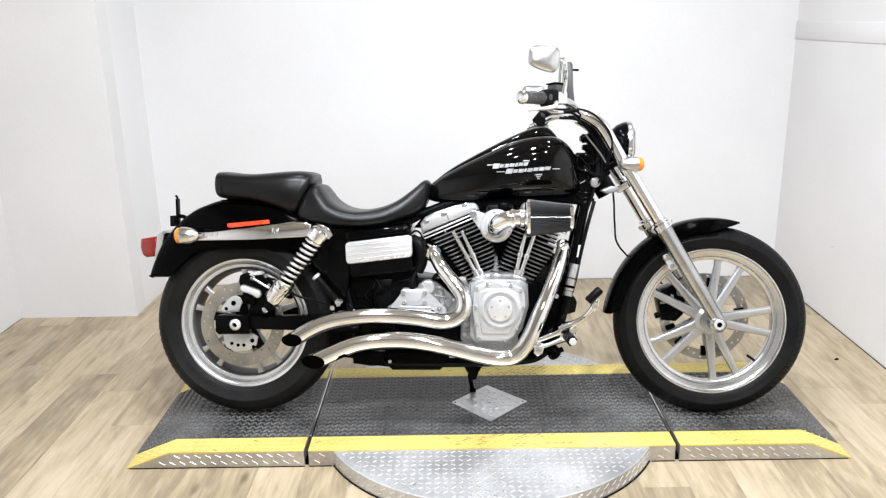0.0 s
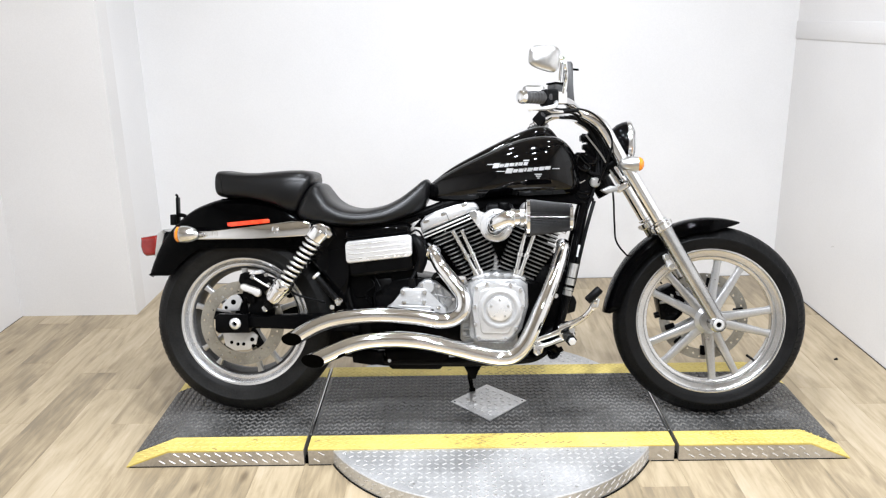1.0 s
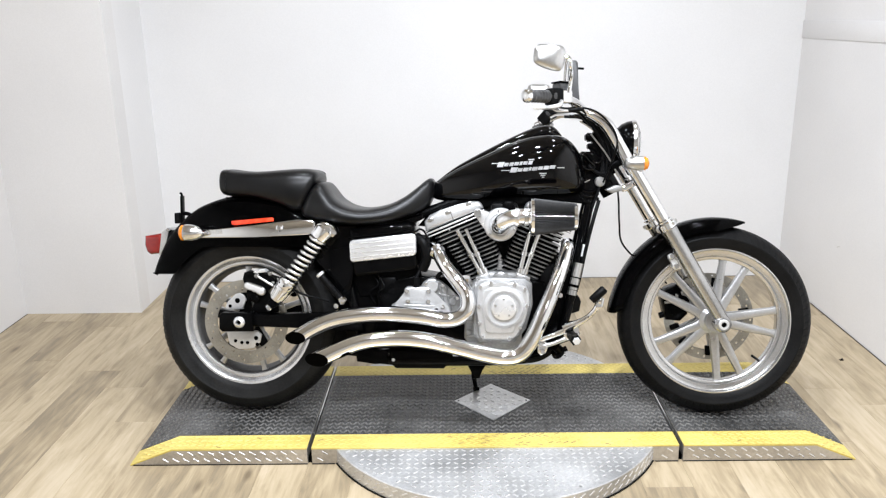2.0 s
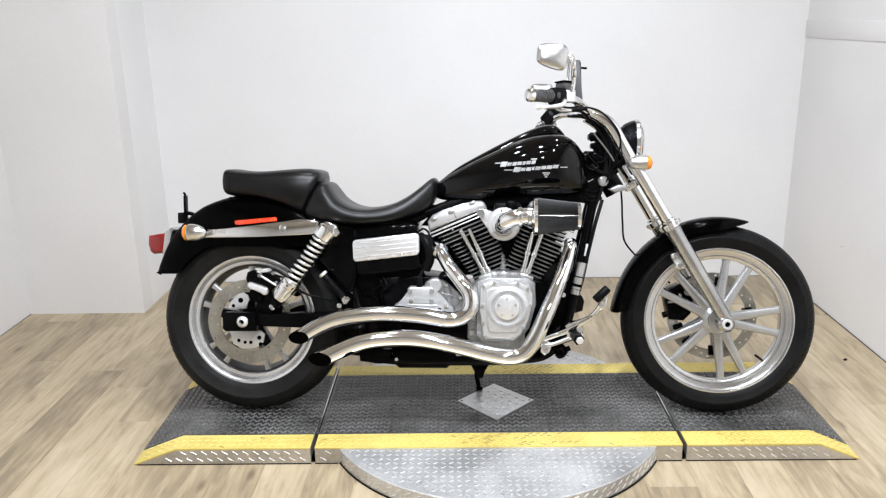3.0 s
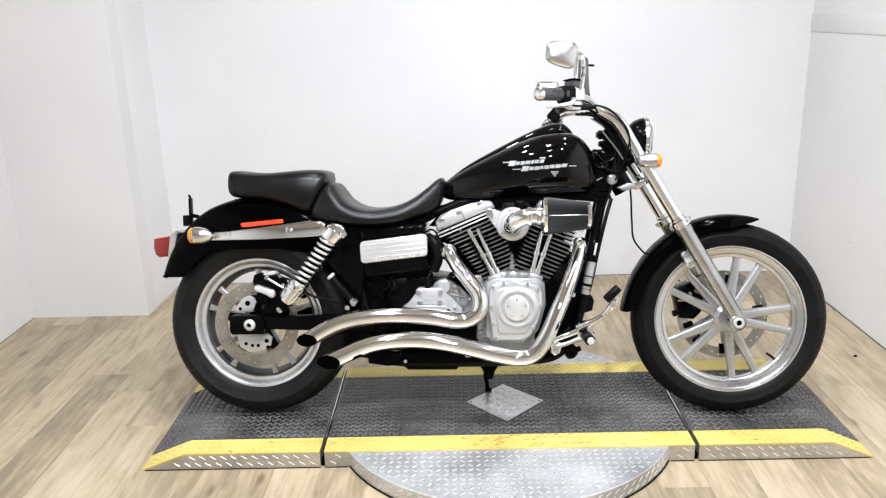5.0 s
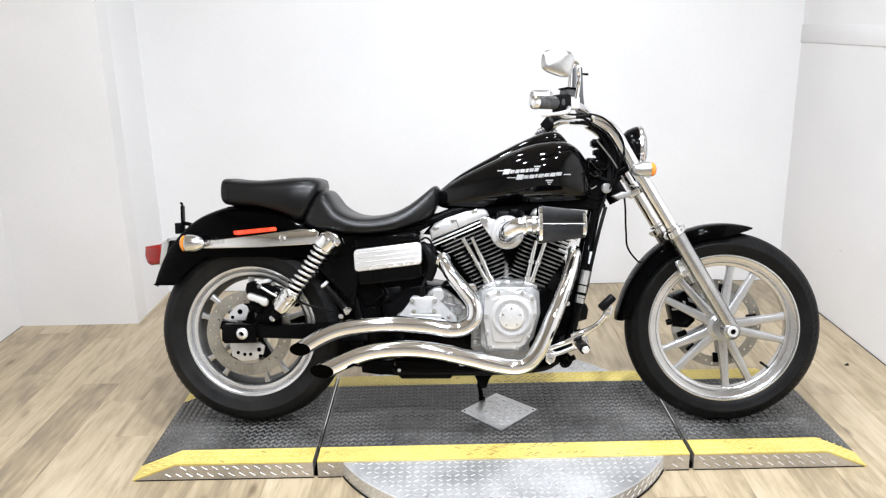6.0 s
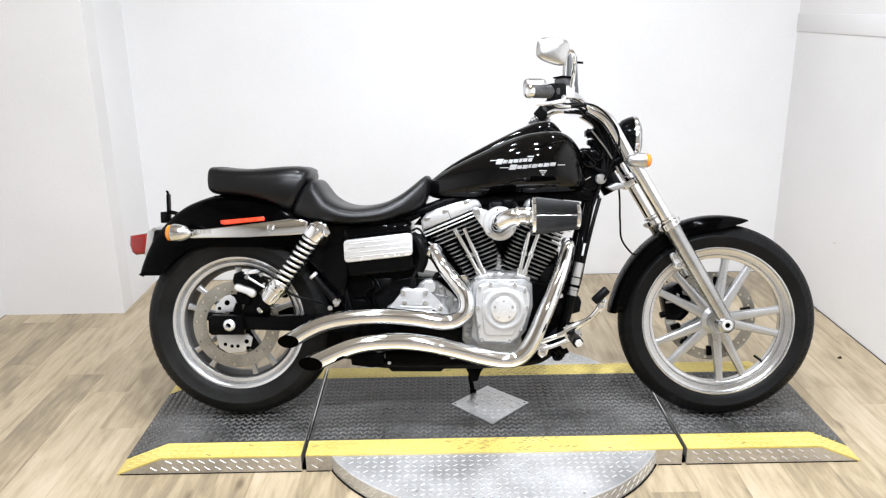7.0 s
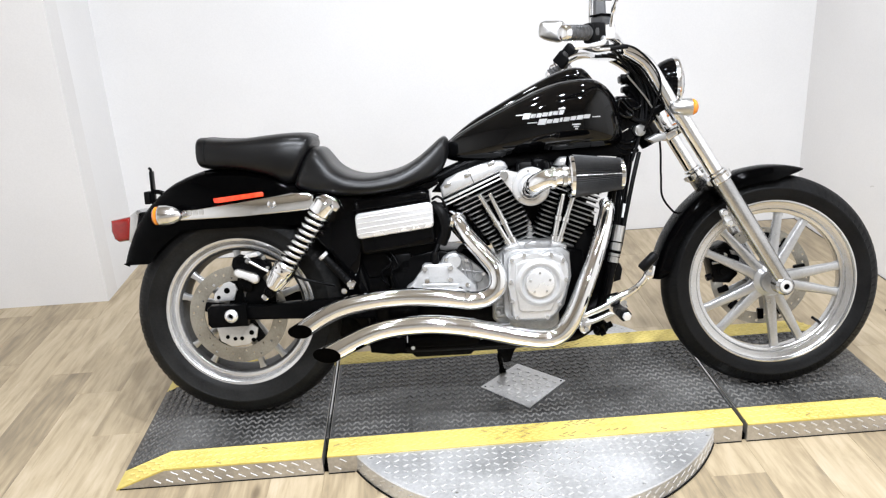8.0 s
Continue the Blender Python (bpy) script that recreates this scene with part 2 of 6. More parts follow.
def tube(points, radius, seg=16, steps=8, caps=True, flat=1.0):
    """A round bar along a line. radius: one number, or one for each point given."""
    line = spline(points, steps)
    if isinstance(radius, (int, float)):
        radii = [radius] * len(line)
    else:
        at = np.linspace(0, len(radius) - 1, len(line))
        radii = np.interp(at, range(len(radius)), radius)
    rings, side = [], None
    for i, p in enumerate(line):
        way = (line[min(i + 1, len(line) - 1)] - line[max(i - 1, 0)]).normalized()
        if side is None:
            side = way.cross(Vector((0, 1, 0)))
            if side.length < 0.1:
                side = way.cross(Vector((0, 0, 1)))
        side = (side - way * side.dot(way)).normalized()
        up = way.cross(side)
        rings.append([p + (side * math.cos(a) + up * (math.sin(a) * flat)) * radii[i] for a in (2 * math.pi * j / seg for j in range(seg))])
    return grid_mesh(rings, True, caps)


def lathe(profile, seg=48, m=None, closed=False):
    """Turn a profile of (radius, y) about the y axis."""
    rings = [[Vector((r * math.cos(a), y, r * math.sin(a))) for a in (2 * math.pi * i / seg for i in range(seg))] for r, y in profile]
    if closed:
        rings.append(rings[0])
    bm = grid_mesh(rings, True, False)
    bmesh.ops.remove_doubles(bm, verts=bm.verts, dist=1e-6)
    if m:
        bmesh.ops.transform(bm, matrix=m, verts=bm.verts)
    return bm


def slab(outline, y0, y1, bevel=0.0, seg=2, smooth=0):
    """An outline in (x, z), pulled through from y0 to y1, its rims rounded."""
    pts = outline
    if smooth:
        q = spline([(x, 0, z) for x, z in outline] + [(outline[0][0], 0, outline[0][1])], smooth)[:-1]
        pts = [(v.x, v.z) for v in q]
    bm = bmesh.new()
    a = [bm.verts.new((x, y0, z)) for x, z in pts]
    b = [bm.verts.new((x, y1, z)) for x, z in pts]
    k = len(pts)
    fa, fb = bm.faces.new(a), bm.faces.new(b[::-1])
    for i in range(k):
        bm.faces.new((a[i], b[i], b[(i + 1) % k], a[(i + 1) % k]))
    if bevel:
        rim = list({e for f in (fa, fb) for e in f.edges})
        bmesh.ops.bevel(bm, geom=rim, offset=bevel, segments=seg, profile=0.5, affect="EDGES", clamp_overlap=True)
    return bm


def rod(a, b, r, seg=14, bevel=0.0):
    """A straight cylinder from a to b with eased rims."""
    a, b = Vector(a), Vector(b)
    if not bevel:
        bevel = r * 0.15
    w = b - a
    n = w.length
    prof = [(0, 0), (r - bevel, 0), (r, bevel), (r, n - bevel), (r - bevel, n), (0, n)]
    turn = Vector((0, 1, 0)).rotation_difference(w).to_matrix().to_4x4()
    return lathe(prof, seg, Matrix.Translation(a) @ turn)


# ---- the showroom ----
LEFT, RIGHT, BACK, FRONT = -2.28, 1.615, 1.86, -5.4
NICHE_X, NICHE_Y, SPLIT = -1.705, 1.40, -0.6
floor = tagged(part("floor", box(LEFT - 0.2, RIGHT + 0.2, FRONT - 0.2, BACK + 0.2, -0.12, -0.012), SUBFLOOR), "wood-look vinyl plank floor in pale beige and grey", "floor", kind="structure")


def wall(name, x0, x1, y0, y1, label="smooth white painted showroom wall", z0=0.0, z1=CEIL, mat=None):
    return tagged(part(name, box(x0, x1, y0, y1, z0, z1, 0.0), mat or WALL), label, "wall", kind="structure")


wall("wall_back", NICHE_X - 0.1, RIGHT + 0.12, BACK, BACK + 0.12, "bright white painted back wall of the photo bay")
wall("wall_return", NICHE_X - 0.12, NICHE_X, NICHE_Y + 0.12, BACK, "short white return wall beside the bay")
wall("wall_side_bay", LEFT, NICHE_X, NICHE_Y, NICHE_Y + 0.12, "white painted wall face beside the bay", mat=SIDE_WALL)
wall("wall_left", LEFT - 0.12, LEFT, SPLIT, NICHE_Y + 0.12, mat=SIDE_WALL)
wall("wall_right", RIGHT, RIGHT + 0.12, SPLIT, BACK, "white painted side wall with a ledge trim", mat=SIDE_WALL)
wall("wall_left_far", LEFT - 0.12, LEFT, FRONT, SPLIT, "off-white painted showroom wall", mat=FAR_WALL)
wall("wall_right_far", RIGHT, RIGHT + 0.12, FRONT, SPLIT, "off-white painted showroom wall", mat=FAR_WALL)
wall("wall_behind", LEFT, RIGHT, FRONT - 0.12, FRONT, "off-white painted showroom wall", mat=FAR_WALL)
tagged(part("ceiling", box(LEFT - 0.12, RIGHT + 0.12, FRONT - 0.12, BACK + 0.12, CEIL, CEIL + 0.1), CEILING), "plain tan-grey showroom ceiling", "ceiling", kind="structure")
tagged(part("trim", box(RIGHT - 0.005, RIGHT + 0.001, SPLIT, BACK - 0.002, 1.262, 1.347, 0.002, 2, pose(0, 0, 0, -0.5, 0, 0) @ pose(0, 0, 0.008)), SIDE_WALL), "white painted ledge trim along the side wall", "trim", kind="structure")

# ceiling fixtures round the lamps
for px, py, k in LAMPS:
    fix = thing("ceiling_light", pose(px, py, CEIL), "round white ceiling light in a shallow housing", "ceiling light", "ceiling lights")
    part("housing", lathe([(0, -0.001), (0.13, -0.001), (0.135, -0.006), (0.135, -0.066), (0.128, -0.072), (0.112, -0.072), (0.108, -0.066), (0, -0.066)], 40, pose(0, 0, 0, 90, 0, 0)), WALL, fix)

# ---- the display platform ----
TOP = 0.06
stand = thing("display_platform", pose(0, 0, 0), "low turntable platform with black tread mat and yellow edges", "platform")
XL0, XL1, XR1, XR0 = -1.216, -1.072, 1.02, 1.152
GAPS = (-0.622, 0.587)
DEEP = 0.625


def deck(x0, x1, ramp):
    """One section of the platform: a hollow-looking steel tray; ramp: the end that slopes to the floor."""
    if ramp < 0:
        out = [(x0, 0.0), (x1, 0.0), (x1, TOP - 0.004), (XL1, TOP - 0.004), (x0, 0.002)]
    elif ramp > 0:
        out = [(x0, 0.0), (x1, 0.0), (x1, 0.002), (XR1, TOP - 0.004), (x0, TOP - 0.004)]
    else:
        out = [(x0, 0.0), (x1, 0.0), (x1, TOP - 0.004), (x0, TOP - 0.004)]
    return slab(out, 0.0, DEEP, 0.0015, 1)


def sheet(x0, x1, y0, y1, z0=TOP - 0.004, z1=TOP, bend=True):
    """A thin covering that follows the ramps at both ends."""
    xs = sorted({x0, x1, *(x for x in (XL1, XR1) if x0 < x < x1)})

    def drop(x):
        if x < XL1:
            return (TOP - 0.004) * (XL1 - x) / (XL1 - XL0)
        if x > XR1:
            return (TOP - 0.004) * (x - XR1) / (XR0 - XR1)
        return 0.0
    out = [(x, z0 - drop(x) + 0.0002) for x in xs] + [(x, z1 - drop(x)) for x in reversed(xs)]
    return slab(out, y0, y1, 0.0008, 1)


GAP = 0.007
for x0, x1, ramp, nm in ((XL0, GAPS[0] - GAP, -1, "left"), (GAPS[0] + GAP, GAPS[1] - GAP, 0, "mid"), (GAPS[1] + GAP, XR0, 1, "right")):
    sec = part("deck_section", deck(x0, x1, ramp), SIDE_PLATE, stand, "aluminium tread plate tray with bare front edge")
    part("tread_mat", sheet(x0 + 0.002 if ramp >= 0 else x0, x1 - 0.002 if ramp <= 0 else x1, 0.088, 0.535), RUBBER_MAT, sec, "black rubber mat with raised chevrons")
    for y0, y1 in ((-0.0006, 0.086), (0.537, 0.622)):
        part("edge_stripe", sheet(x0 + 0.0005 if ramp >= 0 else x0, x1 - 0.0005 if ramp <= 0 else x1, y0, y1, TOP - 0.006), YELLOW, sec, "yellow safety stripe")
# black strips that draw the dark shadow gap where the trays meet the floor
for x0, x1 in ((XL0 + 0.01, GAPS[0] - GAP), (GAPS[0] + GAP, -0.54), (0.505, GAPS[1] - GAP), (GAPS[1] + GAP, XR0 - 0.01)):
    part("base_seal", box(x0, x1, -0.002, 0.003, 0.0, 0.003, 0.001, 1), BLACK_PLASTIC, stand, "black strip drawn for the shadow gap along the foot")
for g in GAPS:
    part("joint_strip", box(g - 0.0035, g + 0.0025, 0.10, DEEP - 0.002, 0.02, TOP - 0.002, 0.001, 1), STEEL, stand, "bright steel joint strip")
    part("joint_bed", box(g - GAP + 0.0005, g + GAP - 0.0005, 0.012, DEEP - 0.004, 0.0, 0.018), SMOKE, stand)
# the same shadow gap drawn as a black ring under the disc
part("disc_seal", lathe([(0.586, 0.0), (0.5915, 0.0), (0.5915, 0.004), (0.586, 0.0045)], 128, pose(-0.018, 0.285, 0, 90, 0, 0), True), BLACK_PLASTIC, stand, "black ring drawn for the shadow gap round the disc")
turn = part("turntable_disc", lathe([(0, 0.0), (0.588, 0.0), (0.588, 0.052), (0.585, 0.055), (0, 0.055)], 128, pose(-0.018, 0.285, 0, 90, 0, 0)), TREAD_PLATE, stand, "round aluminium tread plate turntable")


# ---- the motorcycle: x forward, y to its left, z up from the line where the tyres touch ----
bike = thing("motorcycle", pose(-0.868, 0.2818, TOP, -12.5, 0, -2.37), "black cruiser motorcycle with chrome exhausts, leaning on its side stand", "motorcycle")


def V(s, n, h):
    """Forward, to the bike's right, up."""
    return Vector((s, -n, h))


def tyre(R, rim, width, m, skew):
    prof = [(rim - 0.004, 0.36), (rim + 0.005, 0.43), (rim + 0.02, 0.475), ((rim + R) / 2 - 0.006, 0.498), ((rim + R) / 2 - 0.004, 0.508), ((rim + R) / 2, 0.508), ((rim + R) / 2 + 0.002, 0.498), (R - 0.034, 0.474), (R - 0.022, 0.41), (R - 0.012, 0.32), (R - 0.005, 0.2), (R - 0.001, 0.08)]
    rows = [(r, -k * width) for r, k in prof] + [(R, 0.0)] + [(r, k * width) for r, k in reversed(prof)]
    seg, rings = 400, []
    for j, (r, y) in enumerate(rows):
        off = abs(j - 12)
        ring = []
        for i in range(seg):
            a = 2 * math.pi * i / seg
            cut = 0.0024 if off in (2, 3, 4, 5) and (i + skew * off + (2 if j > 12 else 0)) % 5 == 0 else 0.0
            ring.append(Vector(((r - cut) * math.cos(a), y - math.copysign(cut * 0.8, y), (r - cut) * math.sin(a))))
        rings.append(ring)
    bm = grid_mesh(rings, True, False)
    bmesh.ops.transform(bm, matrix=m, verts=bm.verts)
    return bm


def spoke(angle, r0, r1, w0, w1, d0, d1, m, y=0.0):
    rings = []
    for t in (0.0, 0.1, 0.5, 0.9, 1.0):
        r, w, d = r0 + (r1 - r0) * t, w0 + (w1 - w0) * t, d0 + (d1 - d0) * t
        flare = 1.35 if t in (0.0, 1.0) else 1.0
        ring = []
        for k in range(12):
            a = 2 * math.pi * (k + 0.5) / 12
            cx, cy = math.cos(a), math.sin(a)
            x = math.copysign(abs(cx) ** 0.55, cx) * w / 2 * flare
            ring.append(Vector((x, y + math.copysign(abs(cy) ** 0.55, cy) * d / 2, r)))
        rings.append(ring)
    bm = grid_mesh(rings)
    bmesh.ops.transform(bm, matrix=m @ pose(0, 0, 0, 0, 90 - angle, 0), verts=bm.verts)
    return bm


def rotor(r0, r1, y, thick, m, holes=True):
    """A brake disc with drilled holes."""
    seg, radii = 240, np.linspace(r0, r1, 13)
    bm = bmesh.new()
    grid = [[[bm.verts.new((r * math.cos(2 * math.pi * i / seg), y + e * thick / 2, r * math.sin(2 * math.pi * i / seg))) for i in range(seg)] for r in radii] for e in (-1, 1)]

    def gap(i, j):
        if not 0 <= j < 12:
            return True
        return holes and ((j in (2, 3) and i % 20 in (3, 4)) or (j in (5, 6) and i % 20 in (10, 11)) or (j in (8, 9) and i % 20 in (16, 17)))
    for i in range(seg):
        k = (i + 1) % seg
        for j in range(12):
            if gap(i, j):
                continue
            for e in (0, 1):
                g = grid[e]
                bm.faces.new((g[j][i], g[j][k], g[j + 1][k], g[j + 1][i]))
            sides = (((j, i), (j, k), gap(i, j - 1)), ((j + 1, i), (j + 1, k), gap(i, j + 1)), ((j, i), (j + 1, i), gap((i - 1) % seg, j)), ((j, k), (j + 1, k), gap(k, j)))
            for p, q, is_open in sides:
                if is_open:
                    bm.faces.new((grid[0][p[0]][p[1]], grid[0][q[0]][q[1]], grid[1][q[0]][q[1]], grid[1][p[0]][p[1]]))
    bmesh.ops.transform(bm, matrix=m, verts=bm.verts)
    return bm


# front wheel
FM = Matrix.Translation(V(1.615, 0, 0.327)) @ pose(0, 0, 0, 0, 0, -3.0)
half = [(0.2535, 0.034), (0.2528, 0.0405), (0.2505, 0.0420), (0.2450, 0.0420), (0.2425, 0.0395), (0.2415, 0.0320), (0.2395, 0.0305), (0.2300, 0.0290), (0.2235, 0.0275), (0.2215, 0.0245), (0.2195, 0.0215), (0.2140, 0.0205), (0.2105, 0.018), (0.209, 0.012)]
front_wheel = part("front_wheel", lathe([(r, y) for r, y in half] + [(r, -y) for r, y in reversed(half)] + [(0.238, -0.02), (0.238, 0.02)], 120, FM, True), RIM, bike, "silver ten-spoke cast front wheel")
part("tyre", tyre(0.3245, 0.247, 0.104, FM, 2), TYRE, front_wheel, "black front tyre with shallow grooves")
part("hub", lathe([(0, 0.062), (0.026, 0.062), (0.03, 0.055), (0.034, 0.03), (0.048, 0.02), (0.048, -0.02), (0.034, -0.03), (0.034, -0.05), (0, -0.05)], 40, FM), CAST, front_wheel)
for k in range(5):
    for d in (-11.2, 11.2):
        part("spoke", spoke(70.3 + 72 * k + d, 0.04, 0.213, 0.036, 0.022, 0.034, 0.026, FM), CAST, front_wheel)
    part("spoke_web", spoke(70.3 + 72 * k, 0.036, 0.085, 0.034, 0.024, 0.020, 0.014, FM), CAST, front_wheel)
part("brake_rotor", rotor(0.118, 0.154, 0.07, 0.005, FM), ROTOR, front_wheel, "drilled steel brake disc")
for k in range(5):
    part("rotor_arm", spoke(68 + 72 * k, 0.035, 0.118, 0.040, 0.058, 0.006, 0.006, FM, 0.066), CAST, front_wheel, "silver arm of the disc carrier")
for k in range(5):
    for d in (-14, 14):
        part("rotor_button", box(-0.017, 0.017, 0.060, 0.078, -0.0095, 0.0095, 0.003, 1, FM @ pose(0, 0, 0, 0, -(68 + 72 * k + d), 0) @ pose(0.122, 0, 0)), BLACK_METAL, front_wheel, "black floating rotor button")
part("valve_stem", rod(FM @ Vector((0.21 * math.cos(radians(-42)), 0.005, 0.21 * math.sin(radians(-42)))), FM @ Vector((0.18 * math.cos(radians(-43)), -0.008, 0.18 * math.sin(radians(-43)))), 0.0045, 10), BLACK_PLASTIC, front_wheel)

# rear wheel
RM = Matrix.Translation(V(0.006, 0, 0.327))
half = [(0.2305, 0.054), (0.2300, 0.061), (0.2275, 0.0635), (0.2185, 0.0635), (0.2145, 0.0605), (0.2130, 0.056), (0.2122, 0.036), (0.2095, 0.034), (0.2080, 0.039), (0.2055, 0.0435), (0.1985, 0.0445), (0.1945, 0.0425), (0.1930, 0.036), (0.1925, 0.026)]
rear_wheel = part("rear_wheel", lathe([(r, y) for r, y in half] + [(r, -y) for r, y in reversed(half)] + [(0.2075, -0.02), (0.2075, 0.02)], 120, RM, True), POLISHED, bike, "silver cast rear wheel with polished rim")
part("tyre", tyre(0.3235, 0.224, 0.16, RM, 3), REAR_TYRE, rear_wheel, "wide black rear tyre")
part("rim_barrel", lathe([(0.1922, 0.034), (0.1922, -0.034), (0.186, -0.03), (0.177, 0.0), (0.177, 0.02), (0.186, 0.033)], 96, RM, True), DARK_ALLOY, rear_wheel, "dark inner barrel of the rim")
part("hub", lathe([(0, 0.08), (0.04, 0.08), (0.046, 0.07), (0.05, -0.07), (0, -0.075)], 40, RM), CAST, rear_wheel)
for k in range(5):
    for d in (-11.5, 11.5):
        part("spoke", spoke(8 + 72 * k + d, 0.045, 0.186, 0.026, 0.017, 0.03, 0.022, RM, -0.03), CAST, rear_wheel)
part("brake_rotor", rotor(0.102, 0.1455, -0.088, 0.006, RM), ROTOR, rear_wheel, "drilled steel brake disc")
for k in range(5):
    part("rotor_arm", spoke(20 + 72 * k, 0.03, 0.112, 0.05, 0.026, 0.008, 0.008, RM, -0.084), BLACK_METAL, rear_wheel, "black arm of the disc carrier")


# ---- bodywork ----
TANK = [  # forward, top, bottom, half width
    (0.640, 0.790, 0.765, 0.016), (0.655, 0.798, 0.748, 0.040), (0.690, 0.824, 0.740, 0.062), (0.740, 0.853, 0.738, 0.081), (0.800, 0.883, 0.740, 0.097),
    (0.860, 0.911, 0.744, 0.109), (0.920, 0.938, 0.748, 0.119), (0.980, 0.957, 0.751, 0.125), (1.040, 0.965, 0.752, 0.126), (1.085, 0.960, 0.753, 0.120),
    (1.120, 0.941, 0.754, 0.107), (1.148, 0.907, 0.758, 0.086), (1.165, 0.866, 0.768, 0.062), (1.172, 0.834, 0.785, 0.031),
]


UP_Y, UP_Z = 0.60, 0.56


def tank_ring(s, T, B, W, k=64):
    """A section with a tight shoulder above and a rounder flank below."""
    c = B + 0.40 * (T - B)
    ring = []
    for i in range(k):
        a = 2 * math.pi * i / k
        x, z = math.cos(a), math.sin(a)
        y = W * math.copysign(abs(x) ** (UP_Y if z > 0 else 0.68), x)
        ring.append(Vector((s, y, c + ((T - c) * z ** UP_Z if z > 0 else (B - c) * (-z) ** 0.85))))
    return ring


def tank_at(s):
    cols = list(zip(*TANK))
    return tuple(float(np.interp(s, cols[0], c)) for c in cols[1:])


def tank_side(s, h):
    """How far the tank's side stands out at that place."""
    T, B, W = tank_at(s)
    c = B + 0.40 * (T - B)
    u = (h - c) / (T - c) if h > c else (c - h) / (c - B)
    z = min(1.0, max(0.0, u)) ** (1 / (UP_Z if h > c else 0.85))
    return W * math.sqrt(1 - z * z) ** (UP_Y if h > c else 0.68)


def fine_stations(rows, steps=4):
    pts = np.array(rows)
    x = np.arange(len(rows))
    out = []
    for t in np.linspace(0, len(rows) - 1, (len(rows) - 1) * steps + 1):
        i = int(min(max(math.floor(t), 0), len(rows) - 2))
        f = t - i
        p = [pts[min(max(i + d, 0), len(rows) - 1)] for d in (-1, 0, 1, 2)]
        out.append(0.5 * (2 * p[1] + (p[2] - p[0]) * f + (2 * p[0] - 5 * p[1] + 4 * p[2] - p[3]) * f * f + (3 * p[1] - p[0] - 3 * p[2] + p[3]) * f ** 3))
    return out


tank = part("fuel_tank", grid_mesh([tank_ring(*r) for r in fine_stations(TANK)]), TANK_PAINT, bike, "gloss black fuel tank with silver script emblem", 60)
for side in (1, -1):
    line = []
    for s in np.linspace(0.668, 1.12, 24):
        T, B, W = tank_at(s)
        line.append(V(s, side * tank_side(s, T - 0.05 * (T - B)), T - 0.05 * (T - B)))
    part("tank_crease", tube(line, 0.0016, 8, 1), TANK_PAINT, tank)
# raised spine along the top of the tank, and its fillers
part("tank_console", tube([V(0.66, 0, 0.793), V(0.74, 0, 0.845), V(0.86, 0, 0.904), V(0.96, 0, 0.949), V(1.02, 0, 0.968), V(1.055, 0, 0.970), V(1.088, 0, 0.952)], [0.010, 0.016, 0.021, 0.024, 0.027, 0.026, 0.012], 18, 6, True, 1.3), TANK_PAINT, tank, "black console along the tank")


def seat_ring(s, T, B, W, shear, k=40):
    c = (T + B) / 2
    ring = []
    for i in range(k):
        a = 2 * math.pi * i / k
        x, z = math.cos(a), math.sin(a)
        zz = math.copysign(abs(z) ** 0.52, z) * (T - B) / 2
        w = W * (1.0 - 0.10 * max(0.0, zz / max(T - B, 1e-3) * 2))
        ring.append(Vector((s + shear * zz, w * math.copysign(abs(x) ** 0.46, x), c + zz)))
    return ring


PILLION = [(-0.074, 0.836, 0.786, 0.085, 0), (-0.073, 0.848, 0.772, 0.102, -0.02), (-0.062, 0.853, 0.762, 0.112, -0.04), (-0.02, 0.848, 0.757, 0.118, 0), (0.05, 0.845, 0.752, 0.124, 0.1), (0.12, 0.850, 0.736, 0.128, 0.2), (0.165, 0.853, 0.722, 0.13, 0.3), (0.198, 0.852, 0.708, 0.128, 0.42), (0.222, 0.842, 0.704, 0.124, 0.5), (0.233, 0.826, 0.706, 0.114, 0.5)]
RIDER = [(0.226, 0.796, 0.696, 0.118, 0.45), (0.240, 0.808, 0.686, 0.132, 0.42), (0.260, 0.804, 0.678, 0.140, 0.40), (0.286, 0.781, 0.671, 0.150, 0.30), (0.316, 0.752, 0.666, 0.158, 0.2), (0.365, 0.727, 0.660, 0.165, 0.05), (0.425, 0.718, 0.660, 0.165, 0), (0.50, 0.730, 0.666, 0.155, 0), (0.555, 0.755, 0.678, 0.138, 0), (0.60, 0.788, 0.696, 0.118, 0), (0.632, 0.814, 0.718, 0.10, 0), (0.648, 0.818, 0.745, 0.085, 0), (0.657, 0.808, 0.768, 0.06, 0)]
seat = part("rider_seat", grid_mesh([seat_ring(*r) for r in fine_stations(RIDER)]), LEATHER, bike, "black vinyl rider seat, deeply dished", 60)
part("pillion_seat", grid_mesh([seat_ring(*r) for r in fine_stations(PILLION)]), LEATHER, bike, "black vinyl passenger seat pad", 60)
edge = [seat_ring(*r) for r in fine_stations(PILLION)]
for j in (8, 32):
    part("seat_piping", tube([ring[j] for ring in edge[6:-3]], 0.0022, 8, 1), LEATHER, bike)
part("seat_seam", tube(seat_ring(-0.046, 0.8525, 0.7595, 0.1165, -0.02), 0.0008, 6, 1), LEATHER, bike)
part("seat_pan", slab([(-0.06, 0.757), (0.06, 0.748), (0.2, 0.70), (0.30, 0.66), (0.42, 0.655), (0.55, 0.67), (0.62, 0.70), (0.62, 0.68), (0.55, 0.645), (0.40, 0.632), (0.28, 0.64), (0.18, 0.68), (0.06, 0.73), (-0.05, 0.74)], -0.084, 0.084, 0.004), GLOSS_BLACK, bike)


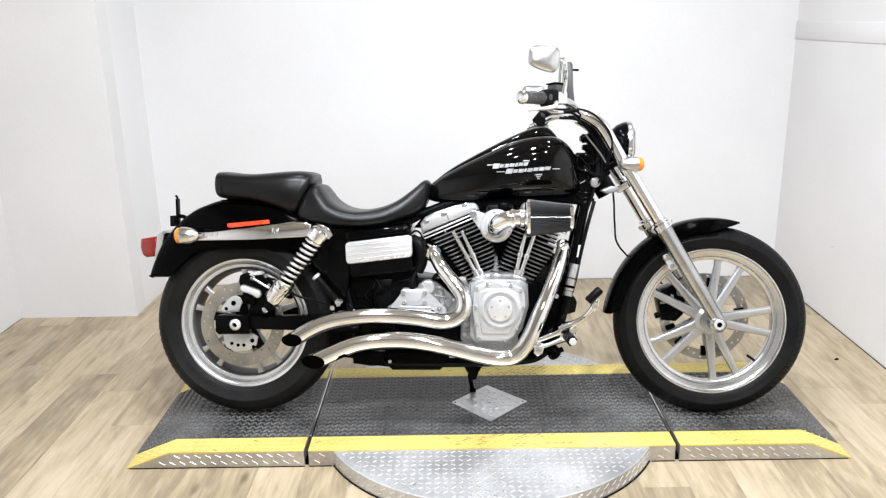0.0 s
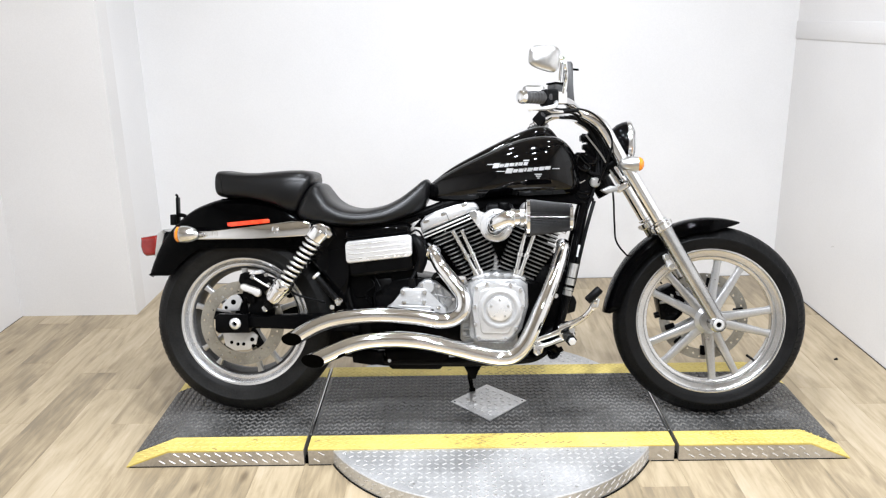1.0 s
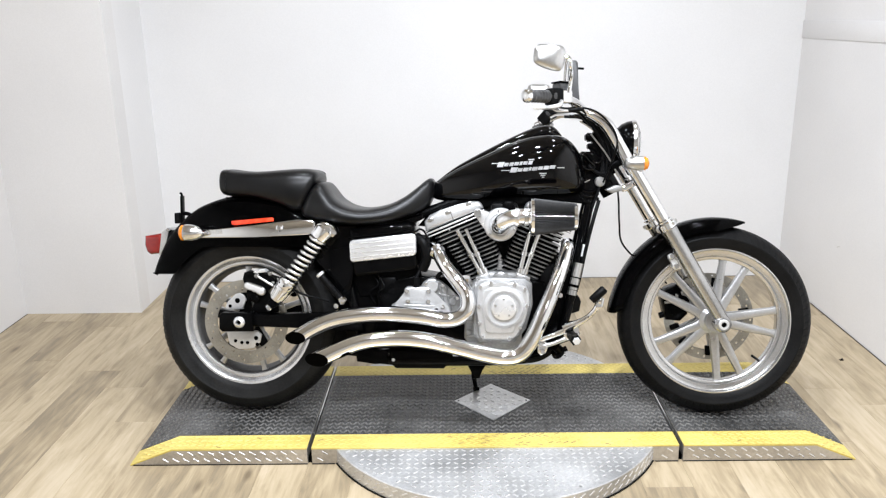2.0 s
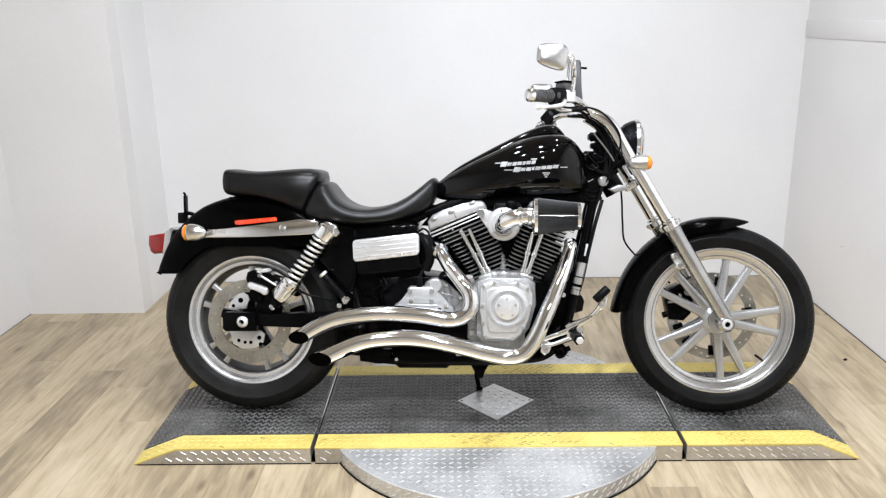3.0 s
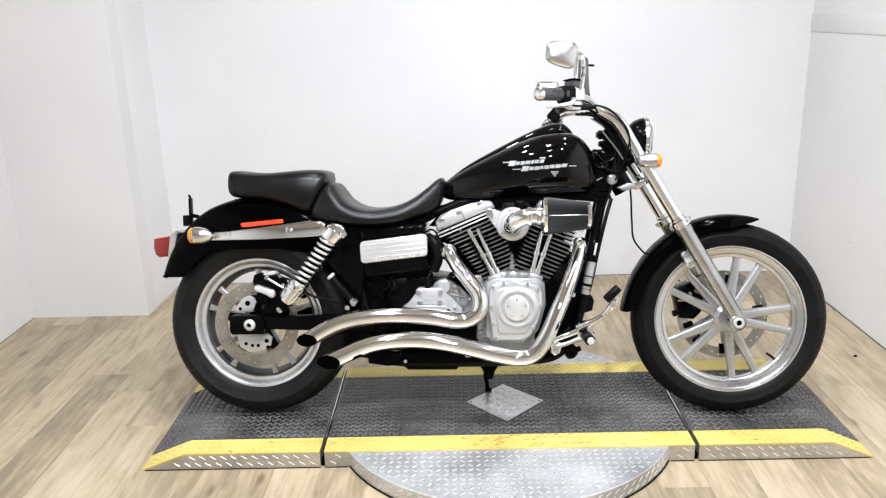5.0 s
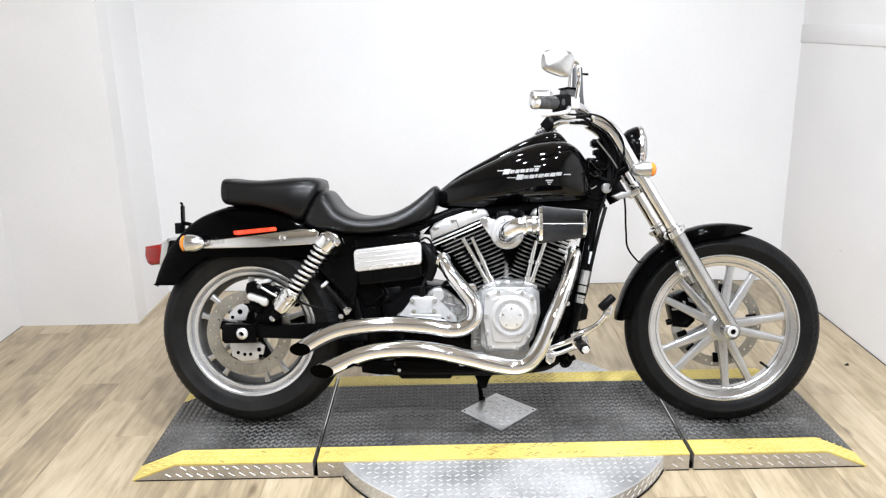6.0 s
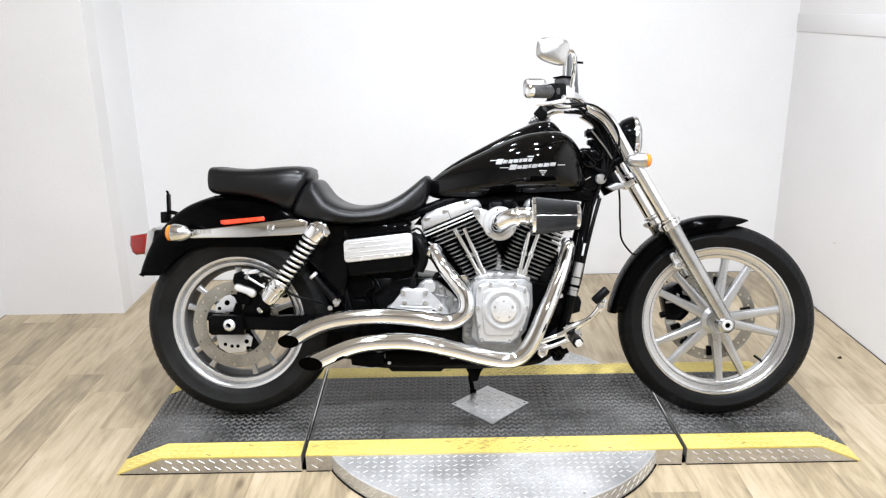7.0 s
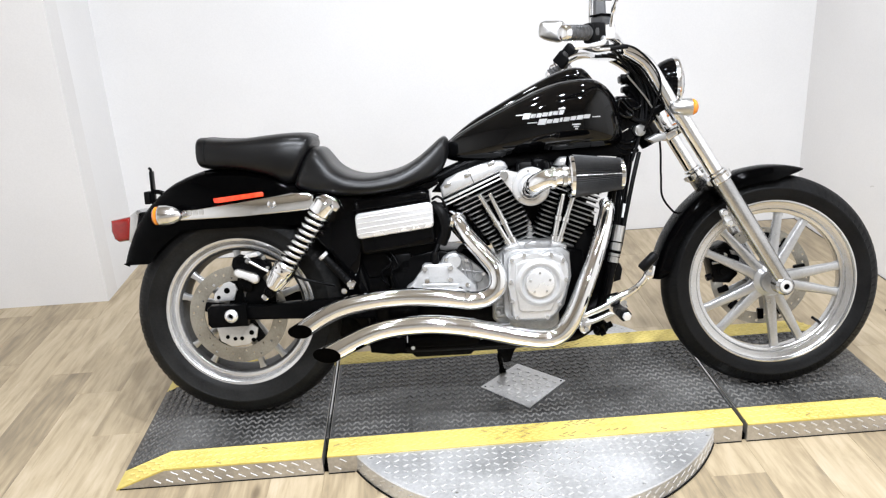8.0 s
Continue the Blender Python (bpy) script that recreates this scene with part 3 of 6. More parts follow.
def arc_shell(stations, width, crown=6, thick=0.003):
    """A mudguard: outer radius, lower rim and half width at each angle round the wheel."""
    rings = []
    for a, R, low, W in stations:
        c, s = math.cos(radians(a)), math.sin(radians(a))
        prof = [(low, W), (low + (R - low) * 0.45, W), (R - W * 0.32, W * 0.985), (R - W * 0.13, W * 0.86), (R - W * 0.035, W * 0.6), (R, W * 0.25)]
        full = [(r, -y) for r, y in prof] + [(r, y) for r, y in reversed(prof)]
        rings.append([Vector((r * c, y, r * s)) for r, y in full])
    bm = grid_mesh(rings, False, False)
    bmesh.ops.solidify(bm, geom=bm.faces[:], thickness=thick)
    return bm


def rear_low(a):
    s = math.sin(radians(a))
    if a < 119:
        return 0.257 / s
    if a < 146:
        return 0.289
    return max(0.163 / s, 0.2)


cols = ([30, 70, 100, 112, 118, 124, 128, 135, 143, 152, 156.5], [0.44, 0.44, 0.432, 0.426, 0.419, 0.411, 0.405, 0.395, 0.382, 0.370, 0.366])
st = []
for a in np.linspace(38, 152.2, 60):
    R = float(np.interp(a, *cols))
    st.append((float(a), R, min(rear_low(a), R - 0.003), 0.098))
bm = arc_shell(st, 0.1)
bmesh.ops.translate(bm, vec=V(0.0, 0, 0.33), verts=bm.verts)
rear_fender = part("rear_fender", bm, GLOSS_BLACK, bike, "gloss black rear fender", 50)
# front fender
cols = ([36, 60, 75, 90, 108, 130, 150, 165, 176], [0.356, 0.352, 0.352, 0.353, 0.353, 0.352, 0.352, 0.354, 0.360])
st = []
for a in np.linspace(74, 176, 60):
    R = float(np.interp(a, *cols))
    tip = min(1.0, (a - 74) / 16, (176 - a) / 6 + 0.35)
    st.append((float(a), R, R - 0.045 * tip ** 0.6, 0.022 + 0.043 * tip ** 0.7))
bm = arc_shell(st, 0.1)
bmesh.ops.transform(bm, matrix=FM, verts=bm.verts)
front_fender = part("front_fender", bm, GLOSS_BLACK, bike, "gloss black front fender", 50)

# fender struts, rear signals, tail lamp, reflector, plate bracket
STRUT = [(-0.150, 0.645), (0.043, 0.661), (0.15, 0.674), (0.20, 0.681), (0.25, 0.680), (0.264, 0.672), (0.262, 0.640), (0.244, 0.629), (0.061, 0.623), (-0.140, 0.619)]
for n0, n1 in ((0.10, 0.14), (-0.14, -0.10)):
    strut = part("fender_strut", slab(STRUT, -n0, -n1, 0.006, 3), CHROME, bike, "chrome fender strut")
    side = 1 if n0 > 0 else -1
    part("strut_bolt", rod(V(0.143, side * 0.138, 0.653), V(0.143, side * 0.153, 0.653), 0.012, 20, 0.006), CHROME, strut)
    sig = part("rear_turn_signal", lathe([(0, 0.052), (0.008, 0.05), (0.016, 0.042), (0.024, 0.026), (0.0285, 0.008), (0.029, -0.012), (0.026, -0.016), (0, -0.016)], 32, Matrix.Translation(V(-0.158, side * 0.165, 0.639)) @ pose(0, 0, 0, 0, 0, -90)), SPRING, bike, "chrome bullet turn signal with amber lens")
    part("lens", lathe([(0.0265, 0), (0.026, -0.008), (0.02, -0.014), (0.008, -0.017), (0, -0.0175)], 32, Matrix.Translation(V(-0.1745, side * 0.165, 0.639)) @ pose(0, 0, 0, 0, 0, -90)), AMBER, sig, "amber signal lens")
    part("stalk", rod(V(-0.125, side * 0.12, 0.637), V(-0.145, side * 0.16, 0.639), 0.009), CHROME, sig)
    for k in range(4):
        part("strut_letter_bar", box(-0.118 + k * 0.017, -0.106 + k * 0.017, -side * 0.1405 - 0.0008, -side * 0.1405 + 0.0008, 0.634, 0.648, 0.0004, 1), CHROME, strut, "raised illegible marking")
lamp = part("tail_lamp", slab([(-0.366, 0.622), (-0.305, 0.632), (-0.296, 0.60), (-0.312, 0.560), (-0.348, 0.556), (-0.361, 0.566), (-0.368, 0.59)], -0.045, 0.045, 0.014, 4), RED_LENS, bike, "red tail lamp on a chrome base")
part("lamp_base", slab([(-0.304, 0.636), (-0.282, 0.650), (-0.270, 0.642), (-0.287, 0.60), (-0.303, 0.556), (-0.316, 0.555)], -0.046, 0.046, 0.005), STEEL, lamp, "chrome lamp base")
part("side_reflector", slab([(-0.034, 0.676), (0.108, 0.688), (0.113, 0.683), (0.112, 0.674), (-0.02, 0.662), (-0.032, 0.663)], -0.106, -0.097, 0.002), REFLECTOR, bike, "orange-red side reflector strip")
plate = part("plate_bracket", join(box(-0.246, -0.239, -0.014, 0.014, 0.66, 0.762, 0.002), tube([V(-0.243, 0, 0.758), V(-0.245, 0, 0.768), V(-0.25, 0, 0.772)], 0.004)), BLACK_METAL, bike, "black licence plate bracket")
part("bracket_arm", tube([V(-0.245, 0.0, 0.70), V(-0.225, 0.0, 0.698), V(-0.205, 0.0, 0.69)], 0.007), BLACK_METAL, plate)
part("bracket_lamp", box(-0.266, -0.249, -0.02, 0.02, 0.664, 0.702, 0.003), BLACK_PLASTIC, plate)

# ---- swing arm, shocks, rear brake ----
for side in (1, -1):
    arm = part("swingarm", slab([(0.04, 0.360), (0.30, 0.365), (0.42, 0.36), (0.42, 0.30), (0.27, 0.311), (0.04, 0.318)], -side * 0.100, -side * 0.138, 0.006), BLACK_METAL, bike, "black steel swingarm")
    part("axle_block", slab([(-0.069, 0.358), (-0.062, 0.366), (0.046, 0.367), (0.046, 0.303), (-0.060, 0.302), (-0.070, 0.312)], -side * 0.112, -side * 0.152, 0.005), BLACK_METAL, arm)
    part("axle_nut", join(lathe([(0.008, 0), (0.019, 0), (0.0195, 0.006), (0.014, 0.014), (0.009, 0.016), (0.008, 0.006)], 24, Matrix.Translation(V(0.001, side * 0.151, 0.336)) @ pose(0, 0, 0, 0, 0, 180 if side > 0 else 0), True)), MACHINED, arm, "bright axle nut")
    top, low = V(0.303, side * 0.150, 0.652), V(0.140, side * 0.150, 0.430)
    way = (top - low).normalized()
    shock = part("shock_absorber", rod(low + way * 0.02, top - way * 0.02, 0.017), BLACK_METAL, bike, "chrome coil-over shock absorber")
    a, b = low + way * 0.053, top - way * 0.036
    u = way.cross(Vector((0, 1, 0))).normalized()
    w = way.cross(u)
    turns, coil = 10, []
    for i in range(int(turns * 16) + 1):
        t = i / (turns * 16)
        coil.append(a + (b - a) * t + (u * math.cos(2 * math.pi * turns * t) + w * math.sin(2 * math.pi * turns * t)) * 0.026)
    part("coil_spring", tube(coil, 0.0058, 10, 1), SPRING, shock, "chrome coil spring")
    place = Matrix.Translation(low) @ Vector((0, 1, 0)).rotation_difference(way).to_matrix().to_4x4()
    part("lower_collar", lathe([(0, -0.022), (0.022, -0.022), (0.025, -0.016), (0.031, 0.022), (0.031, 0.028), (0, 0.028)], 32, place), SPRING, shock, "fluted preload collar")
    for k in range(12):
        a = 2 * math.pi * k / 12
        part("collar_flute", rod(place @ Vector((0.0245 * math.cos(a), -0.012, 0.0245 * math.sin(a))), place @ Vector((0.0305 * math.cos(a), 0.02, 0.0305 * math.sin(a))), 0.0032, 8), SPRING, shock)
    part("preload_ring", lathe([(0, 0.029), (0.032, 0.029), (0.0335, 0.032), (0.0335, 0.050), (0.031, 0.055), (0, 0.055)], 32, place), SPRING, shock)
    for k in range(10):
        a = 2 * math.pi * (k + 0.5) / 10
        c, d = math.cos(a), math.sin(a)
        part("collar_hole", rod(place @ Vector((0.030 * c, 0.040, 0.030 * d)), place @ Vector((0.0342 * c, 0.040, 0.0342 * d)), 0.0032, 8), SMOKE, shock)
    part("upper_collar", lathe([(0, 0), (0.033, 0.0), (0.035, 0.004), (0.033, 0.038), (0.026, 0.044), (0, 0.044)], 32, Matrix.Translation(top - way * 0.042) @ Vector((0, 1, 0)).rotation_difference(way).to_matrix().to_4x4()), CHROME, shock)
    part("top_mount", join(slab([(0.272, 0.668), (0.300, 0.676), (0.330, 0.662), (0.342, 0.636), (0.328, 0.622), (0.300, 0.632)], -side * 0.125, -side * 0.168, 0.006), rod(V(0.312, side * 0.168, 0.653), V(0.312, side * 0.180, 0.653), 0.013, 6)), CHROME, shock)
    eye = low - way * 0.036
    part("lower_eye", join(rod(eye - V(0, side * 0.022, 0), eye + V(0, side * 0.012, 0), 0.017, 24), rod(eye + V(0, side * 0.012, 0), eye + V(0, side * 0.018, 0), 0.009, 6)), BLACK_METAL, shock)
part("dome_nut", rod(V(0.104, 0.145, 0.386), V(0.104, 0.162, 0.386), 0.0105, 18, 0.004), CHROME, bike)
cal = part("rear_caliper", slab([(0.004, 0.478), (0.010, 0.500), (0.024, 0.506), (0.042, 0.498), (0.094, 0.494), (0.114, 0.478), (0.116, 0.458), (0.094, 0.440), (0.066, 0.416), (0.022, 0.430)], -0.075, -0.120, 0.006), BLACK_METAL, bike, "black rear brake caliper with bright cover")
part("caliper_cover", slab([(0.012, 0.459), (0.017, 0.467), (0.027, 0.469), (0.045, 0.463), (0.066, 0.456), (0.080, 0.449), (0.086, 0.438), (0.082, 0.427), (0.072, 0.423), (0.062, 0.428), (0.046, 0.438), (0.024, 0.444), (0.014, 0.450)], -0.120, -0.130, 0.002, 2, 3), STEEL, cal, "bright caliper cover")
part("cover_inlay", slab([(0.016, 0.459), (0.020, 0.4645), (0.028, 0.4655), (0.045, 0.4595), (0.065, 0.4525), (0.077, 0.4465), (0.082, 0.438), (0.079, 0.430), (0.072, 0.427), (0.064, 0.4315), (0.047, 0.4415), (0.025, 0.4475), (0.018, 0.452)], -0.129, -0.1325, 0.0012, 2, 3), MACHINED, cal, "polished caliper cover face")
part("caliper_piston", slab([(0.018, 0.438), (0.045, 0.430), (0.062, 0.414), (0.055, 0.398), (0.036, 0.400), (0.020, 0.418)], -0.085, -0.122, 0.006, 2, 3), BLACK_METAL, cal)
part("caliper_clip", slab([(0.042, 0.500), (0.050, 0.511), (0.080, 0.513), (0.089, 0.505), (0.080, 0.501), (0.055, 0.498)], -0.085, -0.122, 0.003), MACHINED, cal, "bright pad clip")
part("bridge_bolt", rod(V(0.056, 0.124, 0.490), V(0.112, 0.124, 0.456), 0.0042, 12), MACHINED, cal)
part("bridge_head", rod(V(0.050, 0.124, 0.4935), V(0.060, 0.124, 0.4875), 0.0085, 6), STEEL, cal)
for s0, h0, r in ((0.030, 0.492, 0.0075), (0.101, 0.497, 0.006), (0.092, 0.470, 0.008), (0.110, 0.466, 0.005)):
    part("caliper_bolt", rod(V(s0, 0.114, h0), V(s0, 0.126, h0), r, 10), STEEL if r < 0.007 else BLACK_METAL, cal)
part("caliper_bracket", slab([(0.030, 0.372), (0.040, 0.398), (0.060, 0.418), (0.085, 0.435), (0.100, 0.420), (0.122, 0.398), (0.124, 0.362), (0.05, 0.360)], -0.098, -0.108, 0.003), BLACK_METAL, cal)
part("bleed_hose", tube([V(0.105, 0.11, 0.49), V(0.15, 0.115, 0.475), V(0.2, 0.11, 0.43), V(0.30, 0.1, 0.40)], 0.004), BLACK_PLASTIC, cal)
for pts, bores in (([(-0.062, 0.378), (-0.057, 0.396), (-0.044, 0.408), (-0.028, 0.424), (-0.012, 0.428), (0.004, 0.420), (0.012, 0.402), (0.002, 0.394), (-0.001, 0.372), (-0.056, 0.370)], ((-0.046, 0.383, 0.006), (-0.020, 0.402, 0.009))), ([(-0.062, 0.296), (0.046, 0.298), (0.062, 0.284), (0.056, 0.256), (0.03, 0.236), (-0.02, 0.232), (-0.052, 0.250)], ((-0.030, 0.262, 0.006), (-0.008, 0.256, 0.006), (0.012, 0.256, 0.006), (0.042, 0.272, 0.0075), (0.046, 0.250, 0.0065)))):
    carrier = part("carrier_plate", slab(pts, -0.092, -0.101, 0.003), COVER, bike, "silver brake carrier")
    for s0, h0, r in bores:
        part("carrier_bore", rod(V(s0, 0.10, h0), V(s0, 0.1025, h0), r, 14), SMOKE, carrier)


# ---- engine ----
CRANK = V(0.895, 0, 0.34)
case = part("crankcase", join(
    slab([(0.79, 0.47), (0.83, 0.505), (0.955, 0.505), (0.955, 0.21), (0.82, 0.21), (0.76, 0.28), (0.765, 0.40)], -0.13, 0.13, 0.012, 3),
    slab([(0.795, 0.475), (0.83, 0.488), (0.96, 0.488), (0.985, 0.47), (0.988, 0.40), (0.966, 0.32), (0.93, 0.272), (0.81, 0.275), (0.79, 0.30)], -0.165, -0.12, 0.006, 2)), SAND_CAST, bike, "silver cast engine crankcase")
# front half in black: the shade on this side is put into the colour
part("case_front", slab([(0.945, 0.49), (1.03, 0.47), (1.05, 0.38), (1.02, 0.27), (0.95, 0.215)], -0.125, 0.125, 0.012, 3), BLACK_METAL, case, "front half of the crankcase, its shade put into a black colour")
for k in range(5):
    h = 0.262 + 0.026 * k
    part("case_rib", rod(V(0.765 + 0.004 * k, 0.131, h), V(0.806, 0.150, h + 0.006), 0.005, 10), SAND_CAST, case)
for s, h in ((0.775, 0.300), (0.782, 0.352), (0.79, 0.405), (0.80, 0.262), (0.775, 0.43)):
    part("case_bolt", rod(V(s, 0.128, h), V(s, 0.142, h), 0.0075, 10), STEEL, case)
cover = part("cam_cover", slab([(0.806, 0.462), (0.815, 0.474), (0.846, 0.482), (0.862, 0.474), (0.879, 0.467), (0.900, 0.473), (0.920, 0.482), (0.931, 0.480), (0.964, 0.466), (0.975, 0.44), (0.976, 0.408), (0.962, 0.35), (0.938, 0.302), (0.915, 0.285), (0.82, 0.288), (0.81, 0.30), (0.803, 0.39)], -0.16, -0.20, 0.010, 3), COVER, bike, "silver cam cover with a round centre plate")
part("cover_face", slab([(0.826, 0.45), (0.85, 0.462), (0.925, 0.460), (0.952, 0.446), (0.957, 0.41), (0.945, 0.36), (0.922, 0.312), (0.84, 0.312), (0.83, 0.32), (0.822, 0.39)], -0.190, -0.2065, 0.0062, 4), COVER, cover)
part("cover_ring", lathe([(0.040, 0.001), (0.046, 0.0005), (0.050, 0.004), (0.0535, 0.010), (0.058, 0.0105), (0.064, 0.005), (0.069, 0.0)], 56, Matrix.Translation(V(0.893, 0.2055, 0.395)) @ pose(0, 0, 0, 0, 0, 180), True), COVER, cover)
part("timer_plate", lathe([(0, 0.016), (0.034, 0.016), (0.039, 0.014), (0.041, 0.006), (0.041, 0.0)], 48, Matrix.Translation(V(0.892, 0.2045, 0.396)) @ pose(0, 0, 0, 0, 0, 180)), MACHINED, cover, "round polished timer plate")
for k in range(5):
    a = radians(72 * k + 18)
    part("plate_screw", rod(V(0.892 + 0.029 * math.cos(a), 0.2195, 0.396 + 0.029 * math.sin(a)), V(0.892 + 0.029 * math.cos(a), 0.223, 0.396 + 0.029 * math.sin(a)), 0.0032, 10), STEEL, cover)
for s, h in ((0.811, 0.40), (0.813, 0.344), (0.824, 0.297), (0.91, 0.293), (0.816, 0.462), (0.851, 0.474), (0.927, 0.472), (0.960, 0.455), (0.966, 0.40), (0.945, 0.33)):
    part("cover_bolt", rod(V(s, 0.198, h), V(s, 0.207, h), 0.0062, 12), CHROME, cover)


def in_cylinder(angle):
    return Matrix.Translation(CRANK) @ pose(0, 0, 0, 0, angle, 0)


def transform(bm, m):
    bmesh.ops.transform(bm, matrix=m, verts=bm.verts)
    return bm


def fin_outline(u0, u1, n, r=0.03):
    """A rounded plate, as (u, lateral)."""
    pts = []
    for cx, cy, a0 in ((u1 - r, n - r, 0), (u0 + r, n - r, 90), (u0 + r, -n + r, 180), (u1 - r, -n + r, 270)):
        for k in range(5):
            a = radians(a0 + 22.5 * k)
            pts.append((cx + r * math.cos(a), cy + r * math.sin(a)))
    return pts


def plate(u0, u1, n, v0, v1, r=0.03):
    o = fin_outline(u0, u1, n, r)
    return grid_mesh([[Vector((u, y, v)) for u, y in o] for v in (v0, v1)])


for angle, mirror in ((-22.5, 1), (22.5, -1)):
    m = in_cylinder(angle)

    def span(a, b):
        return (a, b) if mirror > 0 else (-b, -a)
    barrel = part("cylinder", transform(lathe([(0.058, 0.13), (0.058, 0.36)], 40, pose(0, 0, 0, 90, 0, 0)), m), BLACK_METAL, bike, "black finned engine cylinder with bright fin edges")
    part("cylinder_base", transform(plate(-0.07, 0.07, 0.085, 0.135, 0.156, 0.02), m), CAST, barrel)
    for k in range(10):
        v = 0.168 + k * 0.0142
        u0, u1 = span(-0.055 - 0.0034 * k, 0.074)
        part("fin_web", transform(plate(u0 + 0.006, u1 - 0.006, 0.080, v - 0.0105, v + 0.0005), m), BLACK_METAL, barrel)
        part("fin", transform(join(plate(min(u0, -0.048), -0.023 - 0.0018 * k, 0.098, v + 0.0004, v + 0.0036, 0.016), plate(0.013 - 0.0008 * k, u1, 0.098, v + 0.0004, v + 0.0036, 0.016)), m), FIN, barrel)
    for k in range(3):
        v = 0.312 + k * 0.0135
        u0, u1 = span(-0.104 - 0.004 * k if mirror > 0 else -0.078, 0.078)
        part("fin_web", transform(plate(u0 + 0.004, u1 - 0.004, 0.098, v - 0.0045, v + 0.0008), m), BLACK_METAL, barrel)
        part("head_fin", transform(plate(u0, u1, 0.102, v + 0.001, v + 0.0044), m), FIN, barrel)
    low = [(-0.128, 0.352), (0.078, 0.352), (0.080, 0.372), (-0.130, 0.374)]
    cap = [(-0.131, 0.376), (0.080, 0.374), (0.079, 0.392), (0.072, 0.402), (0.05, 0.411), (0.01, 0.418), (-0.06, 0.424), (-0.098, 0.422), (-0.122, 0.408)]
    if mirror < 0:
        low, cap = [[(max(u, -0.094), v) for u, v in o] for o in (low, cap)]
        low, cap = [[(-u, v) for u, v in reversed(o)] for o in (low, cap)]
    box_ = part("rocker_box", transform(slab(cap, -0.096, 0.096, 0.012, 3), m), COVER, bike, "silver rocker box in stacked layers")
    part("rocker_core", transform(slab(low, -0.089, 0.089, 0.003, 1), m), BLACK_METAL, box_)
    for v0, v1 in ((0.353, 0.358), (0.364, 0.3705)):
        u0, u1 = span(-0.129 if mirror > 0 else -0.093, 0.079)
        part("rocker_base", transform(slab([(u0, v0), (u1, v0), (u1, v1), (u0, v1)], -0.096, 0.096, 0.003, 2), m), MACHINED, box_)
    for u in (-0.10 if mirror > 0 else -0.075, -0.035, 0.04):
        u = u * mirror
        part("rocker_bolt", transform(join(box(u - 0.011, u + 0.011, -0.099, -0.086, 0.401, 0.413, 0.003), rod((u, -0.101, 0.407), (u, -0.094, 0.407), 0.005, 8)), m), STEEL, box_)
    part("rocker_seam", transform(box(-0.028 * mirror - 0.0008, -0.028 * mirror + 0.0008, -0.0968, 0.0968, 0.377, 0.4215), m), BLACK_METAL, box_)

# pushrod tubes and lifter blocks
for a, b in (((0.822, 0.487), (0.738, 0.645)), ((0.836, 0.490), (0.768, 0.648)), ((0.944, 0.487), (0.978, 0.635)), ((0.958, 0.484), (1.012, 0.640))):
    pa, pb = V(a[0], 0.118, a[1]), V(b[0], 0.118, b[1])
    w = (pb - pa).normalized()
    rodp = part("pushrod_tube", rod(pa, pb, 0.0078, 16), CHROME, bike, "chrome pushrod tube")
    part("tube_base", rod(pa - w * 0.004, pa + w * 0.03, 0.0115, 16), CHROME, rodp)
    part("tube_clip", rod(pa + w * 0.072, pa + w * 0.088, 0.0105, 16), CHROME, rodp)
for s0, s1, tilt in ((0.805, 0.850, -18), (0.930, 0.975, 18)):
    blk = part("lifter_block", box(-0.024, 0.024, -0.02, 0.02, -0.022, 0.022, 0.005, 2, Matrix.Translation(V((s0 + s1) / 2, 0.125, 0.475)) @ pose(0, 0, 0, 0, tilt, 0)), CAST, bike)
    for d in (-0.016, 0.016):
        part("block_bolt", rod(V((s0 + s1) / 2 + d, 0.145, 0.480), V((s0 + s1) / 2 + d, 0.153, 0.480), 0.0055, 10), CHROME, blk)
part("tank_tunnel", slab([(0.60, 0.655), (0.64, 0.70), (0.70, 0.745), (0.82, 0.755), (1.10, 0.765), (1.195, 0.775), (1.195, 0.725), (1.10, 0.735), (0.86, 0.725), (0.74, 0.70), (0.66, 0.65)], -0.05, 0.05, 0.006), BLACK_METAL, bike)
part("front_engine_mount", slab([(0.985, 0.44), (1.03, 0.44), (1.075, 0.48), (1.085, 0.56), (1.06, 0.57), (1.02, 0.53)], -0.03, 0.05, 0.008), BLACK_METAL, bike)
part("rear_engine_mount", slab([(0.635, 0.62), (0.70, 0.64), (0.76, 0.56), (0.77, 0.48), (0.70, 0.47), (0.645, 0.54)], 0.0, 0.06, 0.008), BLACK_METAL, bike)
part("induction_shroud", slab([(0.80, 0.50), (0.99, 0.50), (1.0, 0.62), (0.98, 0.745), (0.80, 0.745), (0.79, 0.62)], -0.03, 0.06, 0.006), BLACK_METAL, bike)
for k in range(5):
    h = 0.508 + 0.0105 * k
    w = 0.011 - 0.0012 * k
    part("cylinder_spacer", slab([(0.881 - w, h), (0.881 + w, h), (0.881 + w * 0.45, h + 0.0098), (0.881 - w * 0.45, h + 0.0098)], -0.098, -0.05, 0.0015, 1), CAST, bike)
part("case_boss", slab([(0.862, 0.462), (0.905, 0.462), (0.908, 0.498), (0.884, 0.507), (0.860, 0.498)], -0.14, -0.10, 0.005), CAST, bike)

